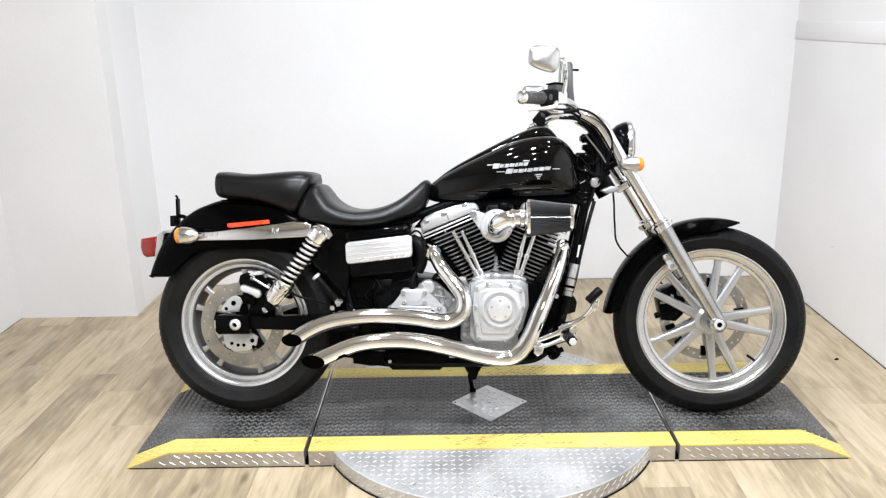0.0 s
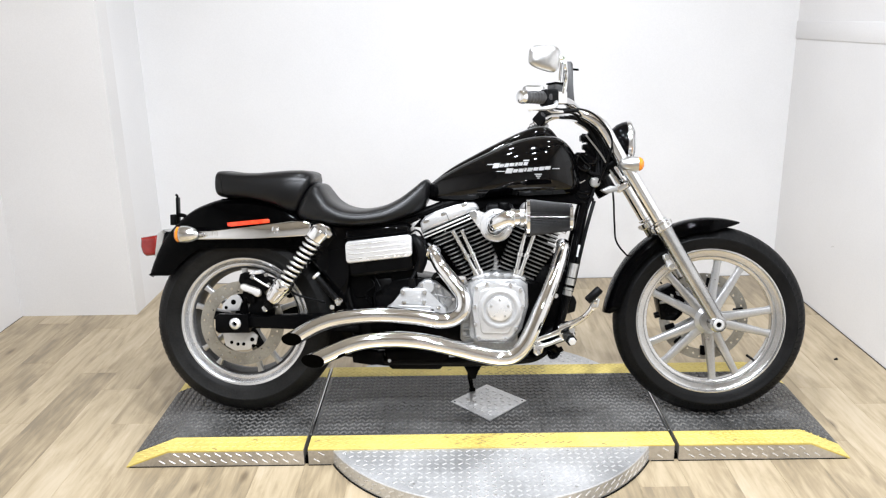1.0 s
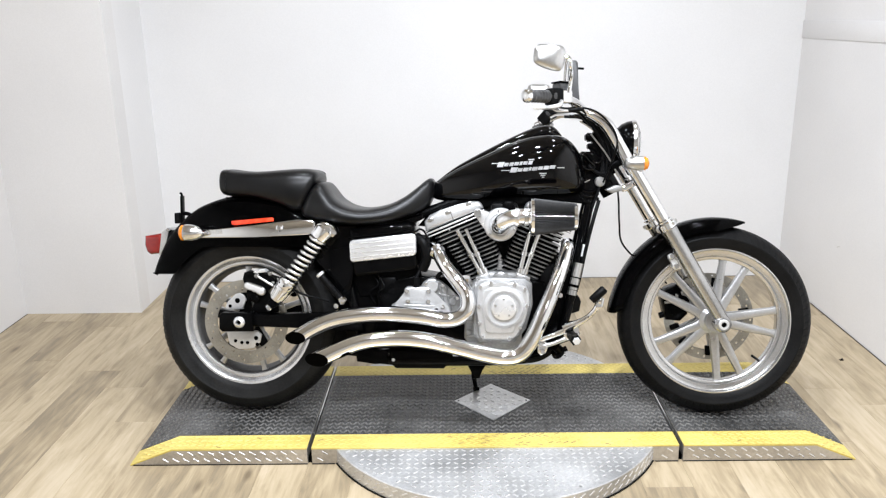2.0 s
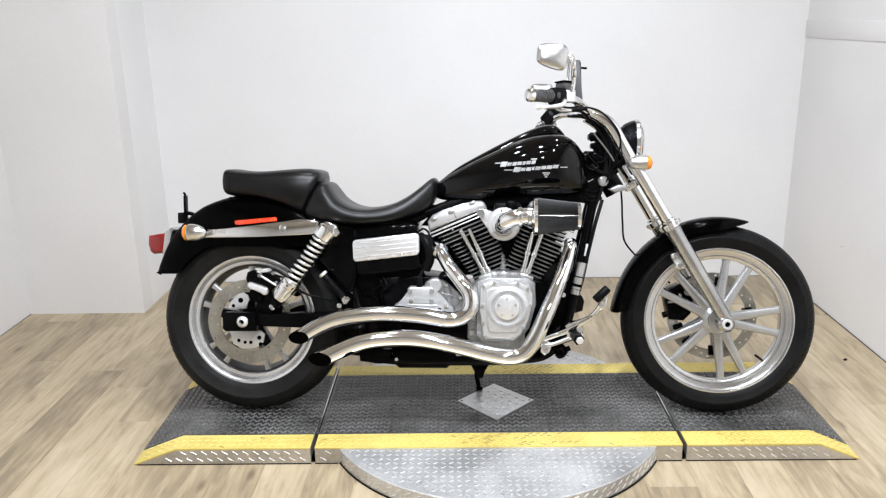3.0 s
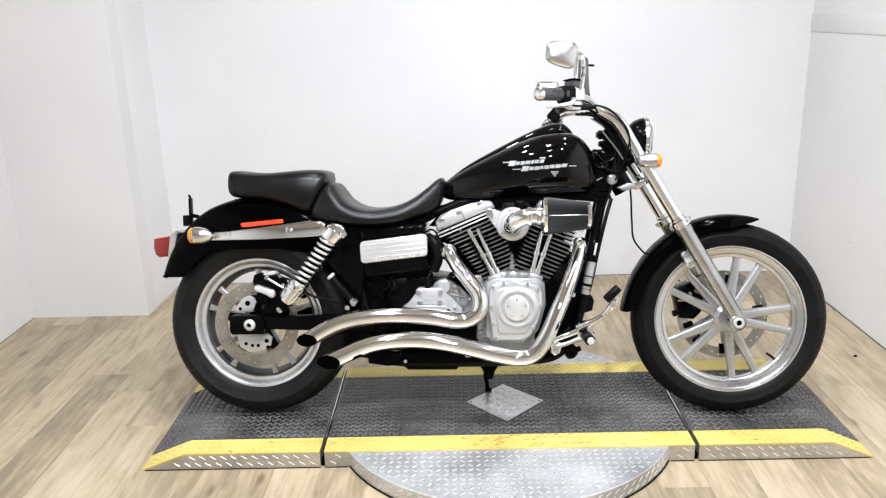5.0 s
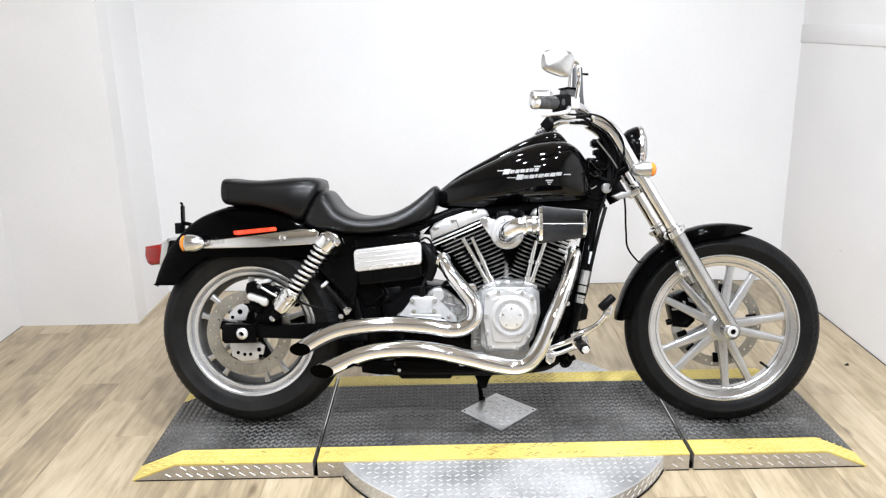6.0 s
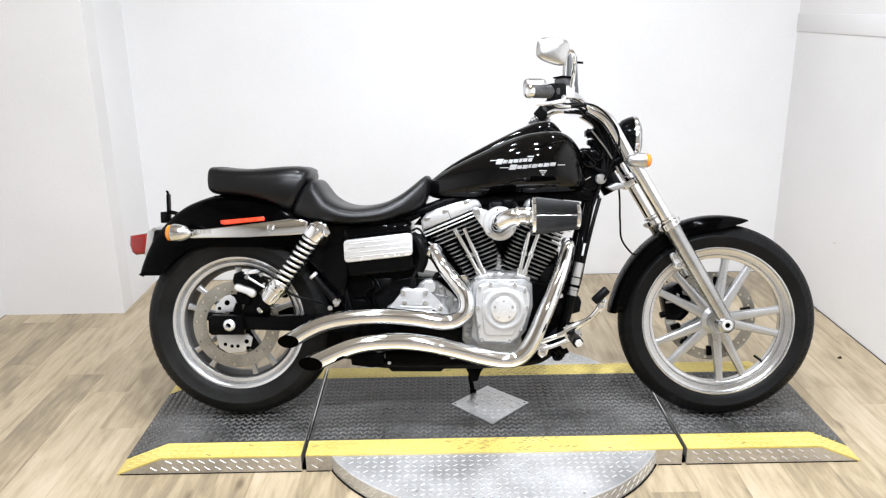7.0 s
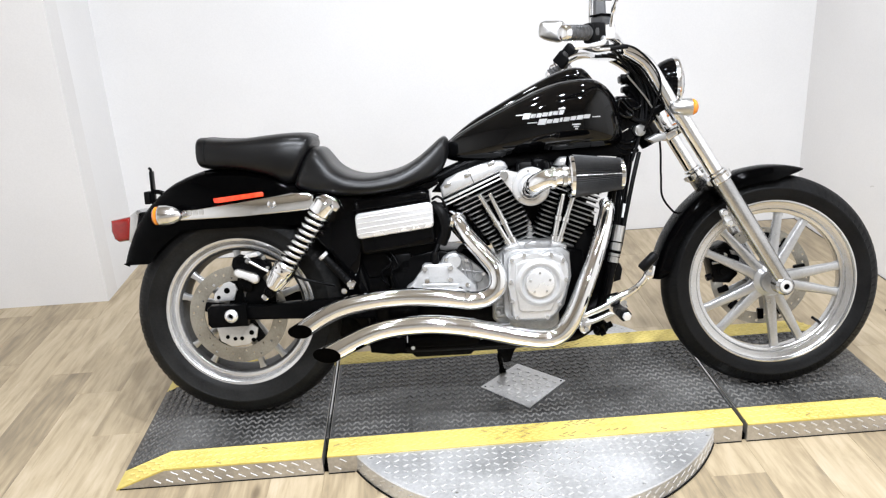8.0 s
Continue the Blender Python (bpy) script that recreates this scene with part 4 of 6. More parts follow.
# air intake
disc = part("intake_plate", lathe([(0.0, 0.010), (0.031, 0.010), (0.033, 0.007), (0.036, 0.007), (0.038, 0.0105), (0.049, 0.0095), (0.053, 0.006), (0.055, 0.0), (0.055, -0.008), (0, -0.008)], 56, Matrix.Translation(V(0.882, 0.165, 0.664)) @ pose(0, 0, 0, 0, 0, 180)), COVER, bike, "round polished intake plate")
for k in range(3):
    a = radians(100 + 120 * k)
    part("plate_bolt", rod(V(0.882 + 0.0455 * math.cos(a), 0.173, 0.664 + 0.0455 * math.sin(a)), V(0.882 + 0.0455 * math.cos(a), 0.179, 0.664 + 0.0455 * math.sin(a)), 0.0042, 6), CHROME, disc)
part("plate_arm", slab([(0.795, 0.712), (0.812, 0.716), (0.835, 0.705), (0.865, 0.70), (0.850, 0.63), (0.832, 0.645), (0.800, 0.690)], -0.155, -0.168, 0.003), MACHINED, disc)
part("breather_bolt", rod(V(0.807, 0.166, 0.701), V(0.807, 0.182, 0.701), 0.0125, 24), STEEL, disc)
elbow = part("intake_elbow", tube([V(0.878, 0.16, 0.656), V(0.878, 0.205, 0.660), V(0.886, 0.243, 0.673), V(0.912, 0.263, 0.688), V(0.948, 0.268, 0.694), V(0.982, 0.268, 0.694)], [0.028, 0.028, 0.0275, 0.0265, 0.0255, 0.026], 28, 8), CHROME, bike, "polished chrome intake elbow")
part("elbow_collar", lathe([(0.026, 0), (0.0305, 0.0), (0.0315, 0.002), (0.0315, 0.010), (0.0305, 0.012), (0.026, 0.012)], 32, Matrix.Translation(V(0.926, 0.267, 0.691)) @ pose(0, 0, 0, 0, 3, -90), True), CHROME, elbow)
part("hose_clamp", lathe([(0.027, 0), (0.0300, 0.002), (0.0300, 0.012), (0.027, 0.014)], 32, Matrix.Translation(V(0.954, 0.268, 0.694)) @ pose(0, 0, 0, 0, 2, -90), True), STEEL, elbow)
part("clamp_screw", rod(V(0.954, 0.292, 0.714), V(0.970, 0.292, 0.714), 0.005, 8), STEEL, elbow)
part("manifold", tube([V(0.876, 0.04, 0.63), V(0.876, 0.10, 0.65), V(0.876, 0.16, 0.664)], 0.032, 24), BLACK_METAL, bike)
part("carburettor", box(0.85, 0.94, -0.14, -0.06, 0.66, 0.735, 0.012), BLACK_PLASTIC, bike)
part("carburettor_top", box(0.888, 0.928, -0.15, -0.10, 0.70, 0.742, 0.01), BLACK_METAL, bike, "black housing behind the intake")
FILT = Matrix.Translation(V(0.978, 0.268, 0.692)) @ pose(0, 0, 0, 0, 1.5, -90)
pleats = []
for y, r in ((0.004, 0.0555), (0.136, 0.039)):
    ring = []
    for i in range(128):
        a, rr = 2 * math.pi * i / 128, r + (0.003 if i % 2 else -0.003)
        ring.append(Vector((rr * math.cos(a), y, rr * math.sin(a))))
    pleats.append(ring)
filt = part("air_filter", transform(grid_mesh(pleats), FILT), GRIP, bike, "black pleated cone air filter with chrome ends", 10)
part("filter_base", transform(lathe([(0.024, -0.006), (0.056, -0.006), (0.0592, -0.003), (0.0592, 0.006), (0.056, 0.008), (0.024, 0.008)], 48, None, True), FILT), CHROME, filt)
part("filter_cap", transform(lathe([(0, 0.142), (0.036, 0.142), (0.0415, 0.139), (0.0415, 0.130), (0, 0.130)], 48), FILT), CHROME, filt)
for k in range(4):
    a = radians(90 * k + 6)
    p0, p1 = FILT @ Vector((0.0565 * math.cos(a), 0.006, 0.0565 * math.sin(a))), FILT @ Vector((0.0415 * math.cos(a), 0.132, 0.0415 * math.sin(a)))
    part("filter_wire", rod(p0, p1, 0.0006, 6), STEEL, filt)

# gearbox
box_ = part("gearbox", slab([(0.46, 0.42), (0.50, 0.47), (0.60, 0.49), (0.72, 0.47), (0.78, 0.42), (0.78, 0.26), (0.60, 0.22), (0.48, 0.26)], -0.10, 0.13, 0.01), BLACK_METAL, bike, "black gearbox behind the engine")
cov = part("gearbox_cover", slab([(0.500, 0.366), (0.517, 0.392), (0.546, 0.408), (0.557, 0.422), (0.561, 0.447), (0.570, 0.454), (0.640, 0.454), (0.650, 0.447), (0.657, 0.434), (0.682, 0.409), (0.715, 0.39), (0.72, 0.345), (0.52, 0.345)], -0.10, -0.138, 0.006, 3), COVER, bike, "silver gearbox side cover")
part("cover_panel", slab([(0.580, 0.398), (0.580, 0.448), (0.632, 0.448), (0.634, 0.398)], -0.137, -0.1415, 0.003, 2), COVER, cov)
for s, h in ((0.5695, 0.441), (0.643, 0.441), (0.573, 0.406), (0.641, 0.406), (0.530, 0.385), (0.548, 0.376), (0.690, 0.388), (0.668, 0.378), (0.608, 0.376)):
    part("cover_bolt", rod(V(s, 0.136, h), V(s, 0.147, h), 0.0075, 8), CHROME, cov)
for s0, h0, s1, h1 in ((0.560, 0.394, 0.66, 0.390), (0.53, 0.372, 0.70, 0.366)):
    part("cover_rib", rod(V(s0, 0.1375, h0), V(s1, 0.1375, h1), 0.004, 10), COVER, cov)
dome = part("gearbox_end", slab([(0.612, 0.450), (0.622, 0.468), (0.640, 0.480), (0.660, 0.482), (0.682, 0.472), (0.706, 0.452), (0.728, 0.432), (0.756, 0.40), (0.76, 0.345), (0.62, 0.345)], -0.08, -0.122, 0.008, 3), SAND_CAST, bike, "grey cast end of the gearbox")
part("end_boss", rod(V(0.655, 0.118, 0.455), V(0.655, 0.134, 0.455), 0.020, 24), COVER, dome)
part("end_boss", rod(V(0.722, 0.118, 0.405), V(0.722, 0.131, 0.405), 0.014, 20), SAND_CAST, dome)
for s0, h0, s1, h1 in ((0.676, 0.470, 0.690, 0.400), (0.700, 0.452, 0.716, 0.372), (0.676, 0.43, 0.735, 0.418), (0.67, 0.46, 0.70, 0.45)):
    part("end_rib", rod(V(s0, 0.1215, h0), V(s1, 0.1215, h1), 0.0045, 10), SAND_CAST, dome)
part("end_hose", tube([V(0.668, 0.112, 0.482), V(0.682, 0.118, 0.498), V(0.705, 0.116, 0.492), V(0.722, 0.108, 0.468)], 0.0075, 12), BLACK_PLASTIC, dome)
for s, h in ((0.632, 0.462), (0.690, 0.458), (0.738, 0.415), (0.748, 0.372)):
    part("end_bolt", rod(V(s, 0.12, h), V(s, 0.130, h), 0.006, 8), CHROME, dome)
part("sensor_plug", join(rod(V(0.60, 0.128, 0.452), V(0.60, 0.128, 0.486), 0.011, 14), rod(V(0.60, 0.128, 0.484), V(0.612, 0.12, 0.508), 0.006, 10)), BLACK_PLASTIC, cov, "black sensor plug")

# oil and battery box with its bright band
bb = part("battery_box", slab([(0.374, 0.640), (0.382, 0.652), (0.575, 0.668), (0.592, 0.660), (0.606, 0.53), (0.60, 0.512), (0.40, 0.487), (0.388, 0.497)], -0.135, 0.12, 0.012, 3), GLOSS_BLACK, bike, "gloss black battery box with a bright ribbed band")
band_out = [(0.377, 0.598), (0.380, 0.607), (0.388, 0.612), (0.586, 0.634), (0.597, 0.631), (0.601, 0.622), (0.602, 0.574), (0.599, 0.564), (0.591, 0.560), (0.393, 0.538), (0.384, 0.540), (0.379, 0.548)]
band = part("battery_band", slab(band_out, -0.120, -0.146, 0.006, 3), MACHINED, bb, "brushed silver band with fine ribs")
for k in range(4):
    a, b = Vector((0.384, 0, 0.598 - 0.0152 * k)), Vector((0.597, 0, 0.621 - 0.0152 * k))
    part("band_rib", rod((a.x, -0.1455, a.z), (b.x, -0.1455, b.z), 0.0017, 8), STEEL, band)
part("box_lid_line", slab([(0.372, 0.622), (0.592, 0.646), (0.592, 0.642), (0.372, 0.618)], -0.1352, -0.139, 0.001), BLACK_METAL, bb)
part("oil_tank", slab([(0.36, 0.50), (0.60, 0.535), (0.622, 0.47), (0.57, 0.42), (0.40, 0.41)], -0.09, -0.02, 0.012, 3), BLACK_METAL, bike)
part("side_hose", tube([V(0.60, 0.10, 0.62), V(0.625, 0.12, 0.60), V(0.635, 0.12, 0.55), V(0.62, 0.11, 0.51)], 0.017), BLACK_PLASTIC, bike)
part("coil_cover", slab([(0.598, 0.52), (0.60, 0.625), (0.645, 0.622), (0.652, 0.56), (0.64, 0.52)], -0.09, -0.02, 0.01), BLACK_PLASTIC, bike)
part("ignition_lead", tube([V(0.60, 0.13, 0.64), V(0.615, 0.135, 0.648), V(0.63, 0.13, 0.638), V(0.638, 0.12, 0.615)], 0.0035), BLACK_PLASTIC, bike)


# ---- exhausts ----
def exhaust(name, points, radii, label, slash=1.4):
    line = spline(points, 8)
    r = np.interp(np.linspace(0, len(radii) - 1, len(line)), range(len(radii)), radii)
    rings, side, seg = [], None, 28
    for i, p in enumerate(line):
        way = (line[min(i + 1, len(line) - 1)] - line[max(i - 1, 0)]).normalized()
        side = side or way.cross(Vector((0, 1, 0)))
        side = (side - way * side.dot(way)).normalized()
        up = way.cross(side)
        ring = []
        for j in range(seg):
            a = 2 * math.pi * j / seg
            o = side * math.cos(a) + up * math.sin(a)
            q = p + o * r[i]
            fade = max(0.0, 1 - (len(line) - 1 - i) / 11)
            q = q + way * (slash * (0.94 * o.y + 0.35 * o.z) * fade) * r[i]
            ring.append(q)
        rings.append(ring)
    end, mid = rings[-1], sum(rings[-1], Vector()) / seg
    inner = [[mid + (q - mid) * k - way * d for q in end] for k, d in ((1.0, -0.0004), (0.96, -0.0004), (0.96, 0.09))]
    pipe = part(name, grid_mesh(rings, True, False), CHROME, bike, label, 60)
    part("tip_bore", grid_mesh(inner, True, True), SMOKE, pipe, "sooty black pipe mouth")
    return pipe


upper = exhaust("exhaust_pipe", [V(0.655, 0.09, 0.585), V(0.675, 0.125, 0.565), V(0.70, 0.16, 0.528), V(0.742, 0.185, 0.478), V(0.772, 0.197, 0.435), V(0.772, 0.203, 0.39), V(0.745, 0.205, 0.363), V(0.70, 0.205, 0.354), V(0.62, 0.205, 0.366), V(0.505, 0.207, 0.374), V(0.394, 0.213, 0.367), V(0.31, 0.222, 0.348), V(0.212, 0.237, 0.298)],
                [0.021, 0.022, 0.023, 0.024, 0.025, 0.026, 0.026, 0.027, 0.027, 0.027, 0.027, 0.0265, 0.0245], "swept-back chrome exhaust pipe with slash-cut end")
lower = exhaust("exhaust_pipe", [V(1.105, 0.10, 0.60), V(1.10, 0.13, 0.575), V(1.068, 0.165, 0.485), V(1.022, 0.19, 0.378), V(0.978, 0.205, 0.285), V(0.940, 0.21, 0.243), V(0.890, 0.21, 0.234), V(0.82, 0.21, 0.246), V(0.765, 0.21, 0.260), V(0.654, 0.212, 0.285), V(0.543, 0.216, 0.295), V(0.42, 0.226, 0.283), V(0.284, 0.249, 0.229)],
                [0.021, 0.022, 0.024, 0.026, 0.027, 0.027, 0.027, 0.027, 0.027, 0.027, 0.027, 0.027, 0.027], "swept-back chrome exhaust pipe with slash-cut end")
for pipe, p, q in ((upper, V(0.69, 0.205, 0.3555), V(0.676, 0.205, 0.358)), (lower, V(0.700, 0.211, 0.276), V(0.688, 0.211, 0.279)), (upper, V(0.666, 0.112, 0.574), V(0.672, 0.120, 0.568))):
    part("shield_clamp", rod(p, q, 0.0285, 28, 0.001), CHROME, pipe)
part("exhaust_bracket", slab([(0.46, 0.35), (0.54, 0.36), (0.55, 0.25), (0.47, 0.25)], -0.11, -0.16, 0.004), BLACK_METAL, bike)


# ---- frame ----
for side in (1, -1):
    tube_ = part("frame_tube", tube([V(1.19, side * 0.035, 0.75), V(1.165, side * 0.055, 0.64), V(1.135, side * 0.075, 0.50), V(1.108, side * 0.085, 0.37), V(1.08, side * 0.09, 0.285), V(1.035, side * 0.095, 0.226), V(0.95, side * 0.10, 0.204), V(0.70, side * 0.105, 0.197), V(0.48, side * 0.105, 0.202), V(0.42, side * 0.10, 0.24), V(0.38, side * 0.095, 0.40), V(0.34, side * 0.095, 0.56), V(0.30, side * 0.095, 0.66)], 0.0165, 16), GLOSS_BLACK, bike, "gloss black steel frame tube")
    part("seat_rail", tube([V(0.30, side * 0.09, 0.655), V(0.45, side * 0.07, 0.65), V(0.62, side * 0.05, 0.70), V(0.74, side * 0.03, 0.745)], 0.015), BLACK_METAL, tube_)
part("backbone", tube([V(0.62, 0, 0.69), V(0.85, 0, 0.735), V(1.05, 0, 0.775), V(1.20, 0, 0.83)], 0.03, 20), BLACK_METAL, bike)
neck = part("steering_head", tube([V(1.268, 0, 0.765), V(1.185, 0, 0.905)], 0.036, 24), GLOSS_BLACK, bike, "black steering head with chrome lock")
part("neck_gusset", slab([(1.145, 0.893), (1.159, 0.906), (1.203, 0.904), (1.252, 0.868), (1.246, 0.852), (1.239, 0.804), (1.217, 0.766), (1.177, 0.748), (1.14, 0.755), (1.13, 0.78)], -0.045, 0.045, 0.012, 3), GLOSS_BLACK, neck)
part("neck_rib", tube([V(1.158, 0.045, 0.874), V(1.162, 0.048, 0.892), V(1.174, 0.048, 0.897), V(1.186, 0.048, 0.884), V(1.200, 0.048, 0.870), V(1.224, 0.047, 0.869), V(1.230, 0.044, 0.882)], 0.005, 10, 5), GLOSS_BLACK, neck)
part("neck_rib", tube([V(1.158, 0.045, 0.874), V(1.165, 0.048, 0.856), V(1.184, 0.048, 0.842), V(1.196, 0.047, 0.846)], 0.005, 10, 5), GLOSS_BLACK, neck)
for d in (0.0, 0.016, 0.032):
    part("neck_rib", tube([V(1.148, 0.046, 0.786 - d * 0.6), V(1.166, 0.050, 0.772 - d), V(1.192, 0.050, 0.768 - d), V(1.214, 0.046, 0.780 - d)], 0.0055, 10, 5), GLOSS_BLACK, neck)
part("neck_loop", tube([V(1.155, 0.062, 0.881), V(1.163, 0.062, 0.892), V(1.182, 0.062, 0.871), V(1.198, 0.062, 0.857), V(1.195, 0.062, 0.845), V(1.172, 0.062, 0.846), V(1.157, 0.062, 0.860), V(1.155, 0.062, 0.881)], 0.0042, 10, 4), TANK_PAINT, neck, "gloss black bracket loop")
part("neck_hook", tube([V(1.196, 0.062, 0.868), V(1.211, 0.062, 0.866), V(1.223, 0.062, 0.877), V(1.220, 0.062, 0.886)], 0.0032, 10, 4), TANK_PAINT, neck)
part("neck_wire", tube([V(1.187, 0.05, 0.963), V(1.243, 0.058, 0.887), V(1.291, 0.06, 0.797)], 0.0028, 8), STEEL, neck, "thin grey control wire")
part("fork_stop", slab([(1.235, 0.776), (1.268, 0.791), (1.296, 0.789), (1.29, 0.773), (1.257, 0.764)], -0.075, -0.035, 0.005, 2), SAND_CAST, neck, "grey lower fork bracket")
part("lock_barrel", join(rod(V(1.217, 0.04, 0.803), V(1.217, 0.07, 0.803), 0.0165, 28), rod(V(1.217, 0.07, 0.803), V(1.217, 0.074, 0.803), 0.011, 20)), STEEL, neck, "bright steering lock")
part("neck_plate", slab([(1.145, 0.792), (1.185, 0.812), (1.186, 0.809), (1.147, 0.788)], -0.052, -0.044, 0.001), CHROME, neck)
sleeve = part("tube_sleeve", tube([V(1.146, 0.088, 0.53), V(1.134, 0.093, 0.48), V(1.121, 0.096, 0.424)], 0.0165, 20), STEEL, bike, "grey steel sleeve clamped on the down tube")
for h, thick in ((0.484, 0.004), (0.459, 0.009), (0.441, 0.003)):
    s = 1.1215 + (h - 0.424) * 0.232
    part("sleeve_band", rod(V(s, 0.094, h), V(s - 0.0232 * thick * 10, 0.0945, h - thick), 0.0178, 20, 0.001), BLACK_METAL, sleeve)
# painted glint: a pale strip for the highlight above the sleeve
part("tube_label", tube([V(1.166, 0.078, 0.592), V(1.158, 0.082, 0.552)], 0.0065, 10, 1, True, 1.0), DECAL, bike, "small silver strip drawn as a glint on the down tube")
part("oil_line", tube([V(1.215, 0.055, 0.74), V(1.19, 0.075, 0.66), V(1.165, 0.085, 0.56), V(1.14, 0.09, 0.45), V(1.10, 0.09, 0.34)], 0.0065), BLACK_PLASTIC, bike)
part("regulator", slab([(1.112, 0.43), (1.13, 0.435), (1.152, 0.41), (1.158, 0.395), (1.152, 0.362), (1.12, 0.352), (1.105, 0.36)], -0.06, 0.06, 0.006), BLACK_PLASTIC, bike, "black voltage regulator on the down tubes")
part("oil_filter", tube([V(1.03, 0.06, 0.27), V(1.115, 0.06, 0.30)], 0.038, 28), BLACK_METAL, bike)
# mount slab widened into a black mass that stands in for shadow here
part("engine_mount", slab([(0.99, 0.212), (1.06, 0.222), (1.095, 0.30), (1.112, 0.36), (1.122, 0.44), (1.125, 0.50), (1.07, 0.535), (1.02, 0.52), (1.0, 0.40)], -0.07, 0.06, 0.008, 2), BLACK_METAL, bike, "black front engine mount, widened to fill in the shadow before the crankcase")
part("mount_bolt", rod(V(1.085, 0.07, 0.42), V(1.085, 0.082, 0.42), 0.010, 6), CHROME, bike)
part("mount_bolt", rod(V(1.062, 0.07, 0.30), V(1.062, 0.080, 0.30), 0.008, 6), STEEL, bike)
part("oil_pan", slab([(0.505, 0.24), (0.505, 0.192), (0.527, 0.172), (0.69, 0.172), (0.706, 0.188), (0.72, 0.21), (0.72, 0.24)], -0.12, 0.10, 0.012, 3), BLACK_METAL, bike, "black oil pan under the gearbox")
# added plate, hides the bright floor so the gap between the pipes stays dark
part("muffler_bracket", slab([(0.275, 0.300), (0.42, 0.300), (0.42, 0.196), (0.35, 0.205), (0.300, 0.235), (0.275, 0.26)], -0.06, -0.03, 0.004), BLACK_METAL, bike, "black filler plate added to darken the gap between the exhaust pipes")
part("pan_bracket", slab([(0.392, 0.226), (0.396, 0.198), (0.46, 0.190), (0.50, 0.192), (0.50, 0.235), (0.42, 0.24)], -0.13, -0.06, 0.004), BLACK_METAL, bike)
part("pan_bolt", rod(V(0.52, 0.118, 0.205), V(0.52, 0.128, 0.205), 0.007, 6), CHROME, bike)
part("rear_frame_casting", slab([(0.26, 0.58), (0.30, 0.655), (0.40, 0.64), (0.40, 0.48), (0.46, 0.42), (0.46, 0.26), (0.38, 0.24), (0.34, 0.30), (0.33, 0.42)], -0.085, 0.085, 0.012), BLACK_METAL, bike, "black rear frame casting")
part("inner_guard", slab([(0.24, 0.56), (0.27, 0.66), (0.40, 0.66), (0.40, 0.56), (0.37, 0.40), (0.34, 0.40), (0.33, 0.48)], -0.12, -0.085, 0.01), GLOSS_BLACK, bike)
part("wiring_block", box(0.47, 0.53, -0.10, -0.04, 0.42, 0.485, 0.008), BLACK_PLASTIC, bike)
for k in range(2):
    part("cable", tube([V(0.45 + 0.02 * k, 0.10, 0.49), V(0.47 + 0.02 * k, 0.11, 0.46 - 0.01 * k), V(0.44 + 0.03 * k, 0.105, 0.43), V(0.46 + 0.02 * k, 0.10, 0.39)], 0.004, 8), BLACK_METAL, bike)
stand_leg = part("side_stand", tube([V(0.80, -0.06, 0.155), V(0.788, -0.10, 0.107), V(0.791, -0.125, 0.072), V(0.795, -0.141, 0.043)], [0.011, 0.009, 0.008, 0.008]), BLACK_METAL, bike, "black side stand, folded out")
part("stand_foot", tube([V(0.785, -0.143, 0.0395), V(0.808, -0.143, 0.0395)], 0.0075, 12), BLACK_METAL, stand_leg)
part("stand_bracket", slab([(0.765, 0.18), (0.83, 0.18), (0.825, 0.135), (0.805, 0.122), (0.78, 0.124)], 0.045, 0.08, 0.005), BLACK_METAL, stand_leg)
part("cross_bracket", slab([(0.765, 0.175), (0.835, 0.172), (0.815, 0.150), (0.812, 0.125), (0.79, 0.122), (0.786, 0.15)], -0.05, -0.02, 0.004), BLACK_METAL, bike)
peg = part("passenger_peg", tube([V(0.285, 0.165, 0.496), V(0.300, 0.166, 0.478), V(0.348, 0.165, 0.421)], 0.0115, 16), BLACK_PLASTIC, bike, "folded black rubber passenger peg on chrome mount")
for k in range(7):
    p = V(0.298 + 0.0065 * k, 0.166, 0.481 - 0.0077 * k)
    part("peg_rib", rod(p, p + V(0.0022, 0, -0.0026), 0.0125, 16), BLACK_PLASTIC, peg)
part("peg_cap", rod(V(0.279, 0.165, 0.503), V(0.286, 0.165, 0.495), 0.0150, 20), MACHINED, peg, "bright end cap")
part("peg_mount", join(rod(V(0.345, 0.165, 0.425), V(0.358, 0.165, 0.409), 0.010, 14), rod(V(0.352, 0.150, 0.412), V(0.352, 0.180, 0.412), 0.006, 12), slab([(0.352, 0.420), (0.362, 0.424), (0.370, 0.416), (0.362, 0.400), (0.350, 0.400)], -0.152, -0.158, 0.002), slab([(0.352, 0.420), (0.362, 0.424), (0.370, 0.416), (0.362, 0.400), (0.350, 0.400)], -0.172, -0.178, 0.002)), CHROME, peg)
part("mount_boss", rod(V(0.335, 0.13, 0.394), V(0.335, 0.172, 0.394), 0.0085, 16), CHROME, peg)

# ---- forward foot control ----
ctl = part("forward_control", slab([(1.082, 0.338), (1.090, 0.345), (1.116, 0.350), (1.126, 0.343), (1.130, 0.325), (1.139, 0.312), (1.134, 0.298), (1.114, 0.288), (1.094, 0.290), (1.084, 0.306)], -0.17, -0.205, 0.006, 3), CHROME, bike, "chrome forward foot control with black rubber pads")
part("control_arm", tube([V(1.000, 0.19, 0.284), V(1.03, 0.193, 0.296), V(1.062, 0.195, 0.308), V(1.09, 0.195, 0.320)], [0.010, 0.009, 0.009, 0.011], 14), CHROME, ctl)
